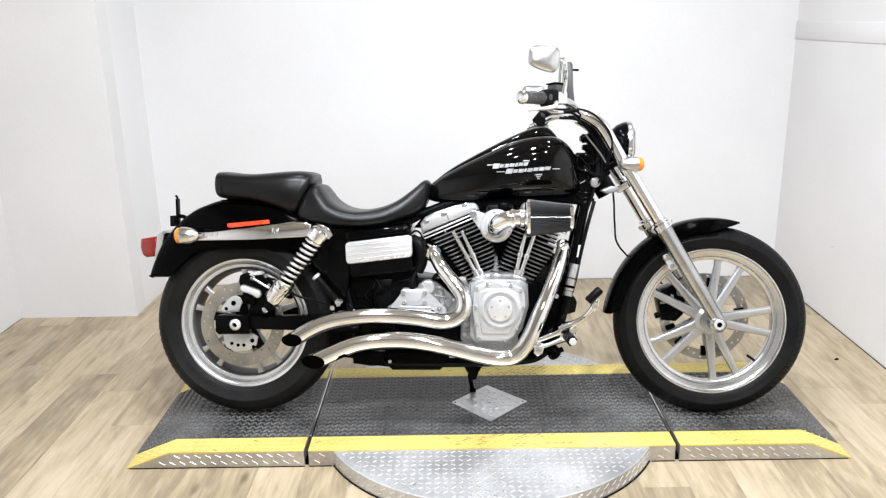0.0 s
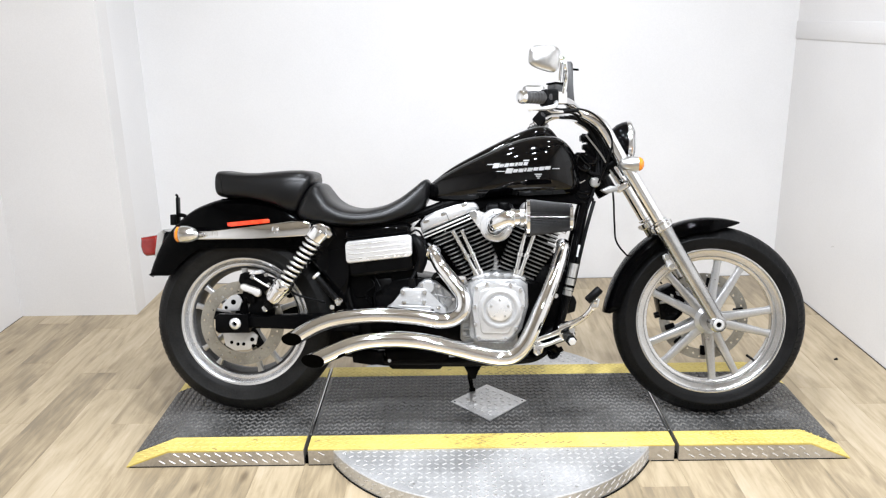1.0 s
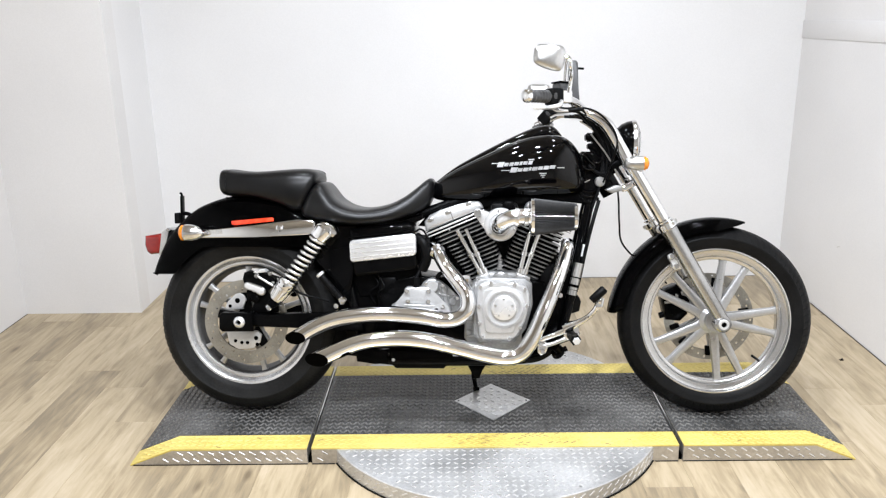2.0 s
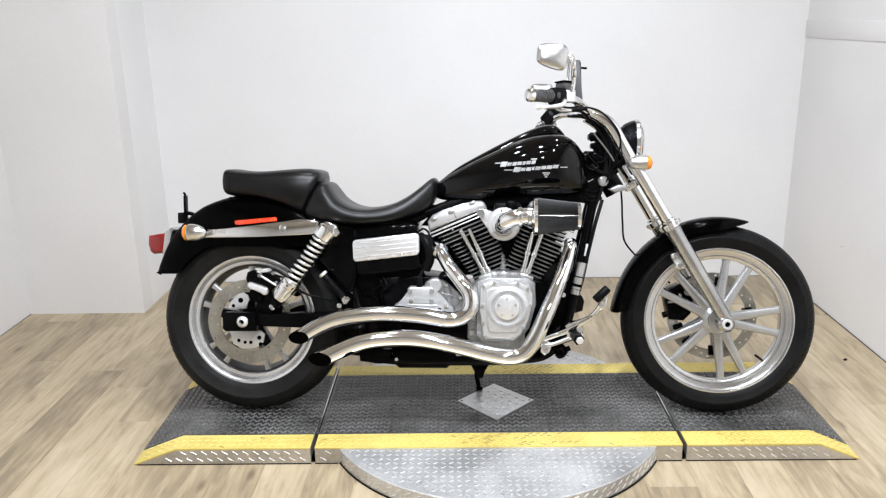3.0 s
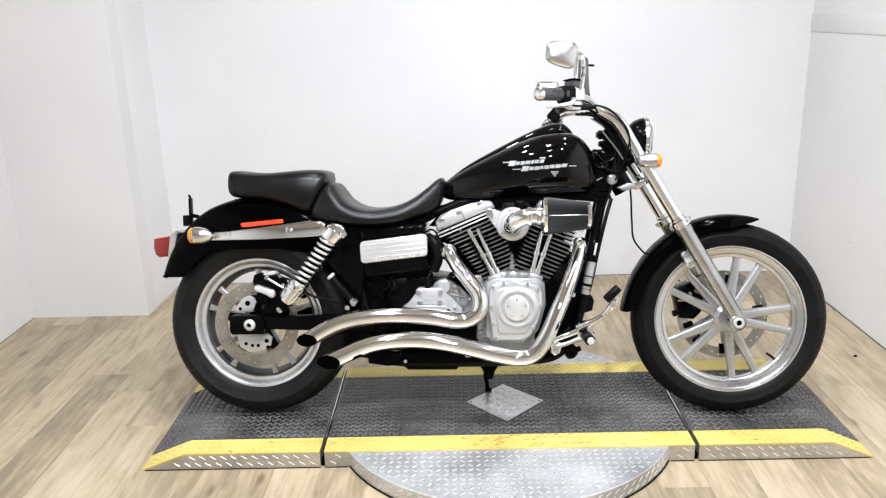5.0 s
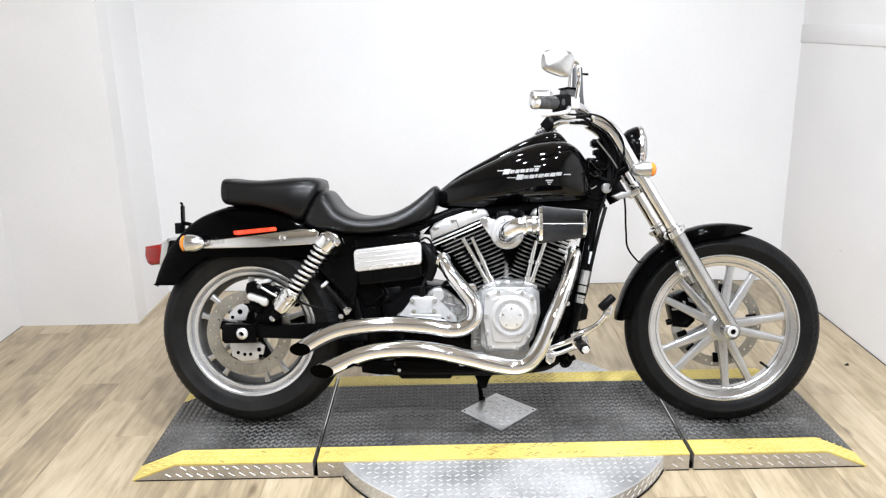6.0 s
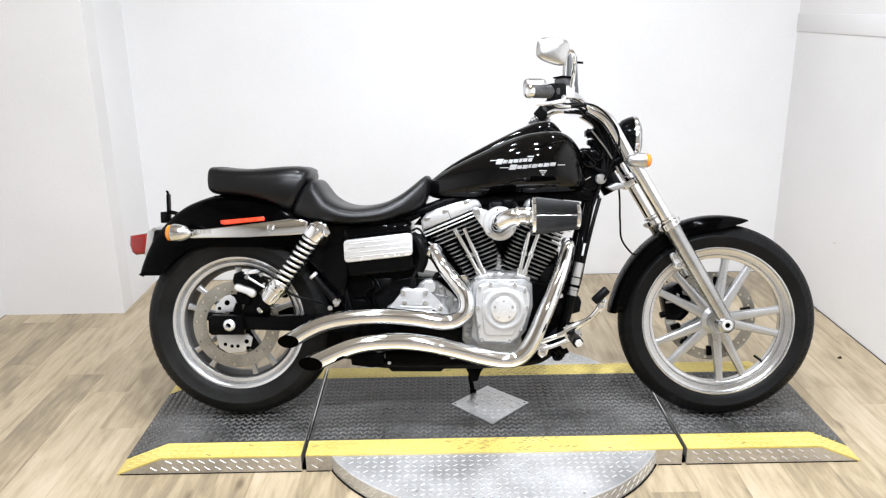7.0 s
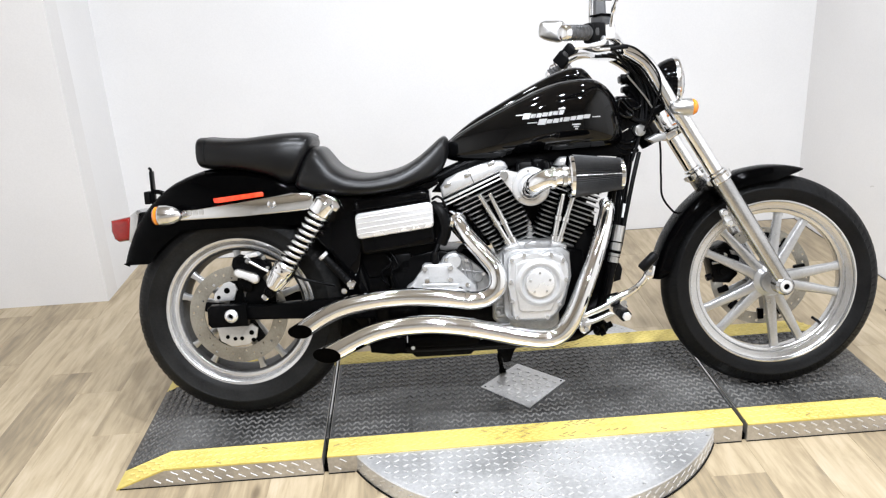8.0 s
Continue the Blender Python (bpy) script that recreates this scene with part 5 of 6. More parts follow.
part("control_arm", tube([V(1.018, 0.19, 0.268), V(1.045, 0.193, 0.274), V(1.075, 0.195, 0.286), V(1.098, 0.195, 0.296)], [0.009, 0.007, 0.007, 0.009], 14), STEEL, ctl)
part("mount_lug", slab([(1.000, 0.282), (1.016, 0.288), (1.034, 0.280), (1.036, 0.262), (1.030, 0.245), (1.014, 0.236), (1.002, 0.246)], -0.165, -0.198, 0.006, 3), CHROME, ctl)
part("pivot_recess", slab([(1.098, 0.327), (1.116, 0.325), (1.110, 0.306), (1.096, 0.306)], -0.203, -0.2065, 0.001), BLACK_METAL, ctl)
part("pedal_lever", tube([V(1.086, 0.20, 0.325), V(1.112, 0.203, 0.338), V(1.140, 0.208, 0.352), V(1.163, 0.212, 0.368), V(1.184, 0.217, 0.392), V(1.198, 0.222, 0.420)], [0.015, 0.0135, 0.0105, 0.0085, 0.0085, 0.012], 16), CHROME, ctl)
part("pad_mount", slab([(1.182, 0.410), (1.200, 0.432), (1.212, 0.428), (1.206, 0.398), (1.192, 0.390)], -0.215, -0.232, 0.004), CHROME, ctl)
for k in range(5):
    part("lever_notch", rod(V(1.128 + 0.011 * k, 0.213 + 0.0015 * k, 0.344 + 0.0075 * k), V(1.134 + 0.011 * k, 0.213 + 0.0015 * k, 0.348 + 0.0085 * k), 0.0035, 8), BLACK_METAL, ctl)
part("pedal_pad", tube([V(1.170, 0.235, 0.423), V(1.174, 0.235, 0.427), V(1.208, 0.235, 0.459), V(1.212, 0.235, 0.463)], [0.0110, 0.0140, 0.0140, 0.0110], 18, 1), BLACK_PLASTIC, ctl, "black rubber brake pad")
part("foot_peg", join(rod(V(1.110, 0.20, 0.306), V(1.114, 0.235, 0.303), 0.016, 18), rod(V(1.114, 0.235, 0.303), V(1.118, 0.266, 0.301), 0.0185, 6)), BLACK_PLASTIC, ctl, "black foot peg")
part("peg_end", rod(V(1.119, 0.266, 0.300), V(1.121, 0.276, 0.299), 0.0125, 6), MACHINED, ctl)
for s, h in ((1.018, 0.252), (1.010, 0.272), (1.122, 0.340), (1.129, 0.308)):
    part("control_bolt", rod(V(s, 0.197, h), V(s, 0.208, h), 0.0075, 6), CHROME, ctl)
part("control_strut", tube([V(1.07, 0.10, 0.22), V(1.08, 0.14, 0.24), V(1.06, 0.17, 0.265)], 0.015), BLACK_METAL, ctl)
for k in (1, 2):
    part("control_link", rod(V(1.045 + 0.02 * k, 0.165, 0.205 + 0.022 * k), V(1.06 + 0.02 * k, 0.165, 0.212 + 0.022 * k), 0.009, 6), BLACK_METAL, ctl)

# ---- fork ----
def fork(h, n=0.11, off=0.0):
    return V(1.612 - 0.594 * (h - 0.35) + off, n, h)


for side in (1, -1):
    n = 0.112 * side
    leg = part("fork_leg", tube([fork(0.335, n), fork(0.50, n), fork(0.66, n)], [0.0225, 0.0258, 0.027], 28, 4), LEG, bike, "silver front fork leg with chrome upper tube")
    part("fork_tube", tube([fork(0.655, n), fork(0.86, n)], 0.0215, 28), CHROME, leg, "chrome fork tube")
    way = (fork(0.7, n) - fork(0.5, n)).normalized()
    part("dust_collar", rod(fork(0.645, n), fork(0.645, n) + way * 0.026, 0.0335, 28, 0.004), CHROME, leg)
    part("fork_seal", rod(fork(0.645, n) + way * 0.026, fork(0.645, n) + way * 0.036, 0.027, 28, 0.003), CHROME, leg)
    for a in range(6):
        u = way.cross(Vector((0, 1, 0))).normalized()
        w = way.cross(u)
        o = (u * math.cos(a * math.pi / 3) + w * math.sin(a * math.pi / 3)) * 0.0335
        part("collar_slot", rod(fork(0.652, n) + o * 0.98, fork(0.652, n) + o * 1.02 + way * 0.012, 0.0045, 8), STEEL, leg)
    part("axle_boss", rod(V(1.614, n - side * 0.026, 0.331), V(1.614, n + side * 0.024, 0.331), 0.0275, 32, 0.006), LEG, leg)
    part("axle_end", lathe([(0.0085, 0), (0.0175, 0), (0.018, 0.006), (0.0155, 0.009), (0.009, 0.009), (0.0085, 0.004)], 24, Matrix.Translation(V(1.614, n + side * 0.022, 0.331)) @ pose(0, 0, 0, 0, 0, 180 if side > 0 else 0), True), MACHINED, leg)
    part("axle_bore", rod(V(1.614, n + side * 0.02, 0.331), V(1.614, n + side * 0.027, 0.331), 0.0088, 16), SMOKE, leg)
    part("fender_mount", slab([(1.439, 0.556), (1.450, 0.563), (1.468, 0.558), (1.494, 0.536), (1.490, 0.512), (1.464, 0.508), (1.450, 0.518), (1.455, 0.535), (1.441, 0.544)], -side * 0.078, -side * 0.098, 0.005, 3), MACHINED, leg, "bright fender bracket")
    for s, h in ((1.451, 0.552), (1.465, 0.521)):
        part("mount_bolt", rod(V(s, side * 0.096, h), V(s, side * 0.106, h), 0.0085, 12), CHROME, leg)
    part("upper_cover", tube([fork(0.835, n), fork(0.868, n)], 0.0265, 24), CHROME, leg)
    sig = part("front_turn_signal", lathe([(0, 0.05), (0.009, 0.048), (0.017, 0.04), (0.0225, 0.024), (0.0245, 0.006), (0.024, -0.012), (0, -0.012)], 32, Matrix.Translation(V(1.335, side * 0.130, 0.861)) @ pose(0, 0, 0, 0, 0, 90)), STEEL, bike, "chrome bullet turn signal with amber lens")
    part("lens", lathe([(0.0225, 0.0), (0.0225, -0.006), (0.018, -0.014), (0.009, -0.0185), (0, -0.0195)], 32, Matrix.Translation(V(1.347, side * 0.130, 0.861)) @ pose(0, 0, 0, 0, 0, 90)), AMBER, sig, "amber signal lens")
    part("stalk", rod(V(1.305, side * 0.10, 0.858), V(1.318, side * 0.128, 0.861), 0.0095), CHROME, sig)
for h, mat in ((0.806, CHROME), (0.878, BLACK_METAL)):
    c = fork(h, 0)
    part("triple_clamp", box(-0.060, 0.024, -0.075, 0.075, -0.012, 0.012, 0.006, 3, Matrix.Translation(c) @ pose(0, 0, 0, 0, -30.7, 0)), mat, bike, "triple clamp")
fcal = part("front_caliper", slab([(1.455, 0.385), (1.47, 0.425), (1.505, 0.44), (1.545, 0.43), (1.555, 0.40), (1.545, 0.335), (1.52, 0.31), (1.47, 0.315)], 0.055, 0.135, 0.01), BLACK_METAL, bike, "black front brake caliper")
part("caliper_stub", rod(V(1.463, -0.07, 0.405), V(1.44, -0.07, 0.43), 0.008), BLACK_METAL, fcal)
part("caliper_stub", rod(V(1.462, -0.06, 0.335), V(1.445, -0.06, 0.33), 0.011), BLACK_METAL, fcal)
part("caliper_bolt", rod(V(1.50, -0.055, 0.40), V(1.50, -0.045, 0.40), 0.010, 6), STEEL, fcal)
for s, h, r in ((1.487, 0.404, 0.017), (1.494, 0.352, 0.017)):
    part("piston_boss", lathe([(0, 0.010), (r * 0.6, 0.010), (r * 0.7, 0.006), (r, 0.006), (r * 1.1, -0.004), (0, -0.004)], 24, Matrix.Translation(V(s, -0.053, h)) @ pose(0, 0, 0, 0, 0, 180)), BLACK_METAL, fcal)
part("caliper_pin", rod(V(1.462, -0.05, 0.378), V(1.53, -0.05, 0.384), 0.0045, 10), STEEL, fcal)
part("caliper_tag", slab([(1.517, 0.418), (1.538, 0.410), (1.542, 0.398), (1.522, 0.404)], 0.050, 0.056, 0.001), STEEL, fcal, "small bright plate on the caliper")
part("brake_hose", tube([V(1.275, 0.05, 0.80), V(1.285, 0.03, 0.735), V(1.293, 0.0, 0.66), V(1.312, -0.04, 0.585), V(1.40, -0.10, 0.50), V(1.48, -0.10, 0.44)], 0.0033, 10), BLACK_PLASTIC, bike)

# ---- headlamp ----
HL = Matrix.Translation(V(1.327, 0.0, 0.938)) @ pose(0, 0, 0, 0, 9, -90)
lamp = part("headlamp", transform(lathe([(0, -0.062), (0.02, -0.060), (0.042, -0.05), (0.060, -0.032), (0.069, -0.012), (0.0715, 0.0), (0.068, 0.004), (0, 0.0)], 48), HL), GLOSS_BLACK, bike, "round headlamp in a black bucket with chrome ring")
part("headlamp_ring", transform(lathe([(0.066, 0.0), (0.0735, 0.0), (0.0755, 0.006), (0.0745, 0.014), (0.070, 0.018), (0.066, 0.014)], 48, None, True), HL), SPRING, lamp)
part("reflector", transform(lathe([(0.066, 0.012), (0.05, 0.003), (0.03, 0.0015), (0.0, 0.001)], 40), HL), CHROME, lamp)
part("lens", transform(lathe([(0.0675, 0.013), (0.062, 0.021), (0.045, 0.029), (0.025, 0.033), (0, 0.0345)], 40), HL), GLASS, lamp, "clear domed headlamp glass")
part("lamp_bracket", slab([(1.235, 0.875), (1.28, 0.90), (1.30, 0.93), (1.30, 0.96), (1.26, 0.98), (1.225, 0.94)], -0.04, 0.04, 0.008), BLACK_METAL, lamp)

# ---- handlebar ----
MIRROR = [(-0.98, 0.02), (-0.93, 0.62), (-0.66, 0.94), (0.0, 1.0), (0.74, 0.95), (1.0, 0.52), (1.0, -0.1), (0.9, -0.72), (0.6, -1.0), (0.0, -0.92), (-0.6, -0.70), (-0.92, -0.42)]


def mirror_shell(m):
    """A flat rounded housing, cut away towards its lower outer corner."""
    rim = spline([(x * 0.047, 0, z * 0.037) for x, z in MIRROR + MIRROR[:1]], 4)[:-1]
    rings = [[Vector((p.x * g, y, p.z * g)) for p in rim] for y, g in ((-0.017, 0.02), (-0.0165, 0.35), (-0.0145, 0.65), (-0.011, 0.85), (-0.005, 0.98), (0.002, 1.0), (0.006, 0.98), (0.007, 0.93), (0.005, 0.90), (0.005, 0.02))]
    return transform(grid_mesh(rings), m)


for side in (1, -1):
    n = 0.088 * side
    part("riser", tube([V(1.307, n, 0.862), V(1.272, n, 0.928), V(1.237, n, 0.985), V(1.205, n, 1.012), V(1.172, n, 1.030)], [0.0222, 0.0222, 0.0222, 0.020, 0.018], 24), CHROME, bike, "chrome pull-back handlebar riser")
bar = part("handlebar", tube([V(0.985, 0.375, 1.054), V(1.05, 0.33, 1.056), V(1.105, 0.26, 1.05), V(1.15, 0.14, 1.037), V(1.172, 0.06, 1.030), V(1.182, -0.06, 1.030), V(1.182, -0.16, 1.037), V(1.165, -0.27, 1.05), V(1.115, -0.345, 1.062), V(1.03, -0.398, 1.030)], 0.0127, 18), CHROME, bike, "chrome handlebar with black grips")
for side, e0, e1 in ((1, V(0.948, 0.400, 1.053), V(1.030, 0.345, 1.056)), (-1, V(1.020, -0.410, 1.000), V(1.060, -0.388, 1.046))):
    way = (e1 - e0).normalized()
    turn_m = Matrix.Translation(e0) @ Vector((0, 1, 0)).rotation_difference(way).to_matrix().to_4x4()
    grip = part("grip", transform(lathe([(0.0, 0.012), (0.0175, 0.012), (0.0195, 0.016)] + [q for k in range(7) for q in ((0.0195, 0.018 + 0.011 * k), (0.0178, 0.021 + 0.011 * k), (0.0178, 0.024 + 0.011 * k), (0.0195, 0.027 + 0.011 * k))] + [(0.022, 0.098), (0.022, 0.106), (0, 0.106)], 28), turn_m), GRIP, bar, "ribbed black hand grip")
    part("grip_end", transform(lathe([(0, -0.004), (0.012, -0.0035), (0.0185, 0.001), (0.0205, 0.008), (0.0205, 0.016), (0, 0.016)], 28), turn_m), CHROME, bar, "chrome grip end")
    hub = e1 + way * 0.012
    part("switch_housing", box(-0.024, 0.024, -0.02, 0.02, -0.026, 0.024, 0.007, 3, Matrix.Translation(hub) @ way.to_track_quat("X", "Z").to_matrix().to_4x4()), BLACK_PLASTIC, bar, "black switch housing")
    lever = [e1 + V(0.030, side * 0.0, -0.016), e1 + V(0.022, side * 0.035, -0.030), e1 + V(-0.01, side * 0.058, -0.038), e0 + V(0.05, side * 0.045, -0.040), e0 + V(0.025, side * 0.04, -0.040)]
    part("brake_lever" if side > 0 else "clutch_lever", tube(lever, [0.008, 0.007, 0.006, 0.0055, 0.007], 14), MACHINED, bar, "bright hand lever")
    clamp = e1 + way * 0.05
    part("lever_clamp", box(-0.02, 0.02, -0.019, 0.019, -0.02, 0.02, 0.006, 3, Matrix.Translation(clamp) @ way.to_track_quat("X", "Z").to_matrix().to_4x4()), CHROME if side > 0 else BLACK_PLASTIC, bar)
    base = clamp + V(0.012, side * 0.012, 0.012)
    head = V(1.062 if side > 0 else 1.085, side * 0.425, 1.158)
    mirror = part("mirror", mirror_shell(Matrix.Translation(head + V(-0.045, side * 0.012, -0.001)) @ pose(0, 0, 0, 0, 4, 10 * side)), STEEL, bike, "chrome oval rear-view mirror")
    part("mirror_stem", tube([base, base + V(0.006, side * 0.012, 0.045), head + V(0.018, 0, -0.03), head + V(0.014, 0, -0.004), head + V(-0.002, 0, 0.002)], [0.008, 0.0065, 0.006, 0.0065, 0.008], 12), CHROME, mirror)
part("master_cylinder", join(box(-0.019, 0.019, -0.020, 0.020, 0.0, 0.034, 0.005, 2, Matrix.Translation(V(1.062, 0.315, 1.064)) @ pose(0, 0, 0, 0, 0, 34))), GRIP, bar, "black brake fluid reservoir")
part("reservoir_cap", box(-0.021, 0.021, -0.022, 0.022, 0.0, 0.005, 0.002, 2, Matrix.Translation(V(1.062, 0.315, 1.098)) @ pose(0, 0, 0, 0, 0, 34)), BLACK_METAL, bar)
pod = part("gauge_pod", slab([(1.122, 1.105), (1.126, 1.222), (1.132, 1.232), (1.152, 1.231), (1.158, 1.222), (1.160, 1.14), (1.168, 1.06), (1.150, 1.05)], 0.09, 0.125, 0.006, 3), GRIP, bike, "slim dark instrument on the handlebar")
part("pod_bezel", tube([V(1.112, -0.105, 1.10), V(1.112, -0.105, 1.16), V(1.116, -0.105, 1.215), V(1.121, -0.105, 1.235)], 0.0055, 10), CHROME, pod)
part("pod_knob", rod(V(1.155, -0.105, 1.205), V(1.180, -0.105, 1.203), 0.004, 10), BLACK_METAL, pod)
part("cable", tube([V(1.03, 0.33, 1.03), V(1.08, 0.27, 1.028), V(1.14, 0.20, 1.036), V(1.20, 0.13, 1.026), V(1.250, 0.12, 0.975), V(1.264, 0.12, 0.925), V(1.250, 0.10, 0.868), V(1.225, 0.08, 0.80)], 0.0032, 10), BLACK_PLASTIC, bike)
part("cable", tube([V(1.0, 0.36, 1.02), V(1.06, 0.24, 1.02), V(1.13, 0.13, 1.03), V(1.17, 0.07, 1.005), V(1.205, 0.06, 0.965), V(1.228, 0.05, 0.91), V(1.224, 0.05, 0.845), V(1.214, 0.06, 0.78), V(1.192, 0.06, 0.715)], 0.0045, 10), BLACK_PLASTIC, bike)
part("cable", tube([V(1.034, 0.30, 1.046), V(1.037, 0.30, 1.028), V(1.050, 0.30, 1.018), V(1.068, 0.30, 1.017), V(1.088, 0.30, 1.017)], 0.0042, 10), MACHINED, bike, "bright throttle cable elbow")
part("cable_sleeve", tube([V(1.086, 0.30, 1.017), V(1.109, 0.298, 1.020), V(1.133, 0.29, 1.022)], 0.0058, 12), BLACK_PLASTIC, bike, "black rubber cable sleeve")
for k in range(4):
    part("cable", tube([V(1.10 + 0.015 * k, 0.02 + 0.02 * k, 1.025), V(1.16 + 0.008 * k, 0.02 + 0.015 * k, 1.018), V(1.200 + 0.008 * k, 0.02 + 0.012 * k, 0.982 - 0.004 * k), V(1.222 + 0.009 * k, 0.03 + 0.01 * k, 0.93), V(1.232 + 0.010 * k, 0.04 + 0.008 * k, 0.87), V(1.228 + 0.006 * k, 0.05, 0.81)], 0.0048, 10), BLACK_PLASTIC, bike)
part("bar_clamp", join(box(1.158, 1.192, -0.088, 0.088, 1.014, 1.046, 0.009, 3)), CHROME, bike, "chrome handlebar clamp")
part("wiring_cover", join(slab([(1.196, 0.968), (1.212, 0.992), (1.246, 0.970), (1.282, 0.905), (1.288, 0.845), (1.250, 0.812), (1.190, 0.855), (1.196, 0.92)], -0.03, 0.025, 0.010, 3), box(1.172, 1.200, -0.03, 0.02, 0.944, 0.966, 0.005, 2), box(1.180, 1.204, -0.02, 0.02, 0.915, 0.934, 0.005, 2)), BLACK_METAL, bike, "black wiring cover between the risers")
part("horn_button", lathe([(0, 0.024), (0.01, 0.024), (0.015, 0.014), (0.016, 0.0), (0, 0)], 28, Matrix.Translation(V(1.180, 0.0, 0.955)) @ pose(0, 0, 0, 0, 25, -90)), BLACK_METAL, bike)
part("ignition_loom", join(tube([V(1.182, 0.0, 0.958), V(1.198, 0.01, 0.948), V(1.222, 0.02, 0.925)], 0.009), tube([V(1.192, 0.0, 0.925), V(1.205, 0.01, 0.90), V(1.212, 0.02, 0.86)], 0.010), tube([V(1.228, 0.0, 0.935), V(1.232, 0.01, 0.91), V(1.235, 0.02, 0.87)], 0.012), tube([V(1.18, 0.05, 0.86), V(1.205, 0.055, 0.835), V(1.24, 0.05, 0.83), V(1.26, 0.03, 0.86)], 0.006)), BLACK_PLASTIC, bike)

# ---- emblem on the tank: plain slanted shapes ----
def emblem_bar(s0, s1, h0, h1, lean=0.3, lift=0.0012):
    rows = []
    for t in np.linspace(0, 1, 4):
        h = h0 + (h1 - h0) * t
        rows.append([(s0 + (s1 - s0) * u + lean * (h - h0), h) for u in np.linspace(0, 1, 5)])
    bm = bmesh.new()
    top = [[bm.verts.new(V(s, tank_side(s, h) + lift, h)) for s, h in r] for r in rows]
    for a, b in zip(top, top[1:]):
        for i in range(4):
            bm.faces.new((a[i], a[i + 1], b[i + 1], b[i]))
    bmesh.ops.solidify(bm, geom=bm.faces[:], thickness=0.001)
    part("emblem_stroke", bm, DECAL, tank)


for x0, base, slope, widths in ((0.870, 0.8525, 0.075, (0.019, 0.013, 0.012, 0.014, 0.008, 0.013, 0.012)), (0.912, 0.8345, 0.08, (0.021, 0.014, 0.015, 0.007, 0.016, 0.014, 0.016, 0.017))):
    x = x0
    for i, w in enumerate(widths):
        b = base + slope * (x - x0)
        emblem_bar(x, x + w + 0.0012, b + (0.0 if i in (0, 4) else 0.0008 * (i % 2)), b + (0.0165 if i == 0 else 0.0118), 0.4)
        x += w + 0.0038
emblem_bar(0.853, 0.884, 0.8632, 0.8662, 0.4)
emblem_bar(0.884, 0.912, 0.8400, 0.8425, 0.3)
emblem_bar(0.972, 0.992, 0.8745, 0.8785, 0.3)
emblem_bar(1.068, 1.092, 0.8475, 0.8505, 0.3)
for k, w in enumerate((0.024, 0.016, 0.008)):
    emblem_bar(1.022 - w / 2, 1.022 + w / 2, 0.8285 - 0.0062 * k, 0.8325 - 0.0062 * k, 0.0)


# ---- tread on the platform ----
def scatter(pieces):
    """Many small solids as one mesh: each a list of vertices and faces."""
    vs, fs = [], []
    for v, f in pieces:
        k = len(vs)
        vs += v
        fs += [tuple(i + k for i in q) for q in f]
    me = bpy.data.meshes.new("relief")
    me.from_pydata(vs, [], fs)
    bm = bmesh.new()
    bm.from_mesh(me)
    bpy.data.meshes.remove(me)
    return bm


def ridge(ax, ay, bx, by, w, z, h, drop=0.0):
    """A low raised bar with sloping flanks from a to b."""
    dx, dy = bx - ax, by - ay
    n = math.hypot(dx, dy)
    ux, uy = dx / n, dy / n
    px, py = -uy, ux
    v = []
    for k, ww, zz in ((0.0, w, z), (0.25, w * 0.45, z + h)):
        for (cx, cy, s) in ((ax, ay, 1), (bx, by, -1)):
            for e in (-1, 1):
                v.append((cx + ux * s * k * w + px * e * ww / 2, cy + uy * s * k * w + py * e * ww / 2, zz))
    f = [(4, 5, 7, 6), (0, 1, 5, 4), (2, 3, 7, 6), (0, 2, 6, 4), (1, 3, 7, 5)]
    return v, f


def drop_at(x):
    if x < XL1:
        return (TOP - 0.004) * (XL1 - x) / (XL1 - XL0)
    if x > XR1:
        return (TOP - 0.004) * (x - XR1) / (XR0 - XR1)
    return 0.0


DIAMOND = ((-0.010, 0.446), (-0.147, 0.313), (-0.012, 0.168), (0.127, 0.313))


def in_diamond(x, y, grow=0.0):
    return abs(x + 0.010) / (0.137 + grow) + abs(y - 0.308) / (0.139 + grow) < 1


pieces = []
for j in range(17):
    y = 0.103 + j * 0.0262
    for i in range(178):
        x = -1.20 + i * 0.0134
        if not (XL0 + 0.012 < x < XR0 - 0.012) or any(abs(x - g) < 0.015 for g in GAPS) or in_diamond(x, y, 0.012):
            continue
        d = 0.0078 if i % 2 else -0.0078
        pieces.append(ridge(x - 0.0050, y - d, x + 0.0050, y + d, 0.0058, TOP - drop_at(x) - 0.0002, 0.0036))
tagged(part("mat_relief", scatter(pieces), MAT_RIDGE, stand, "raised zigzag ridges rubbed grey"), kind="stuff")
part("diamond_inlay", grid_mesh([[Vector((x, y, z)) for x, y in DIAMOND] for z in (TOP, TOP + 0.003)]), TREAD_PLATE, stand, "bright tread plate diamond set in the mat")


def lozenges(inside, z, pitch=0.025, length=0.0165):
    out = []
    for j in range(-30, 31):
        for i in range(-30, 31):
            x, y = i * pitch, j * pitch
            if not inside(x, y):
                continue
            a = radians(35 if (i + j) % 2 else -35)
            dx, dy = math.cos(a) * length / 2, math.sin(a) * length / 2
            out.append(ridge(x - dx, y - dy, x + dx, y + dy, 0.0058, z, 0.0022))
    return out


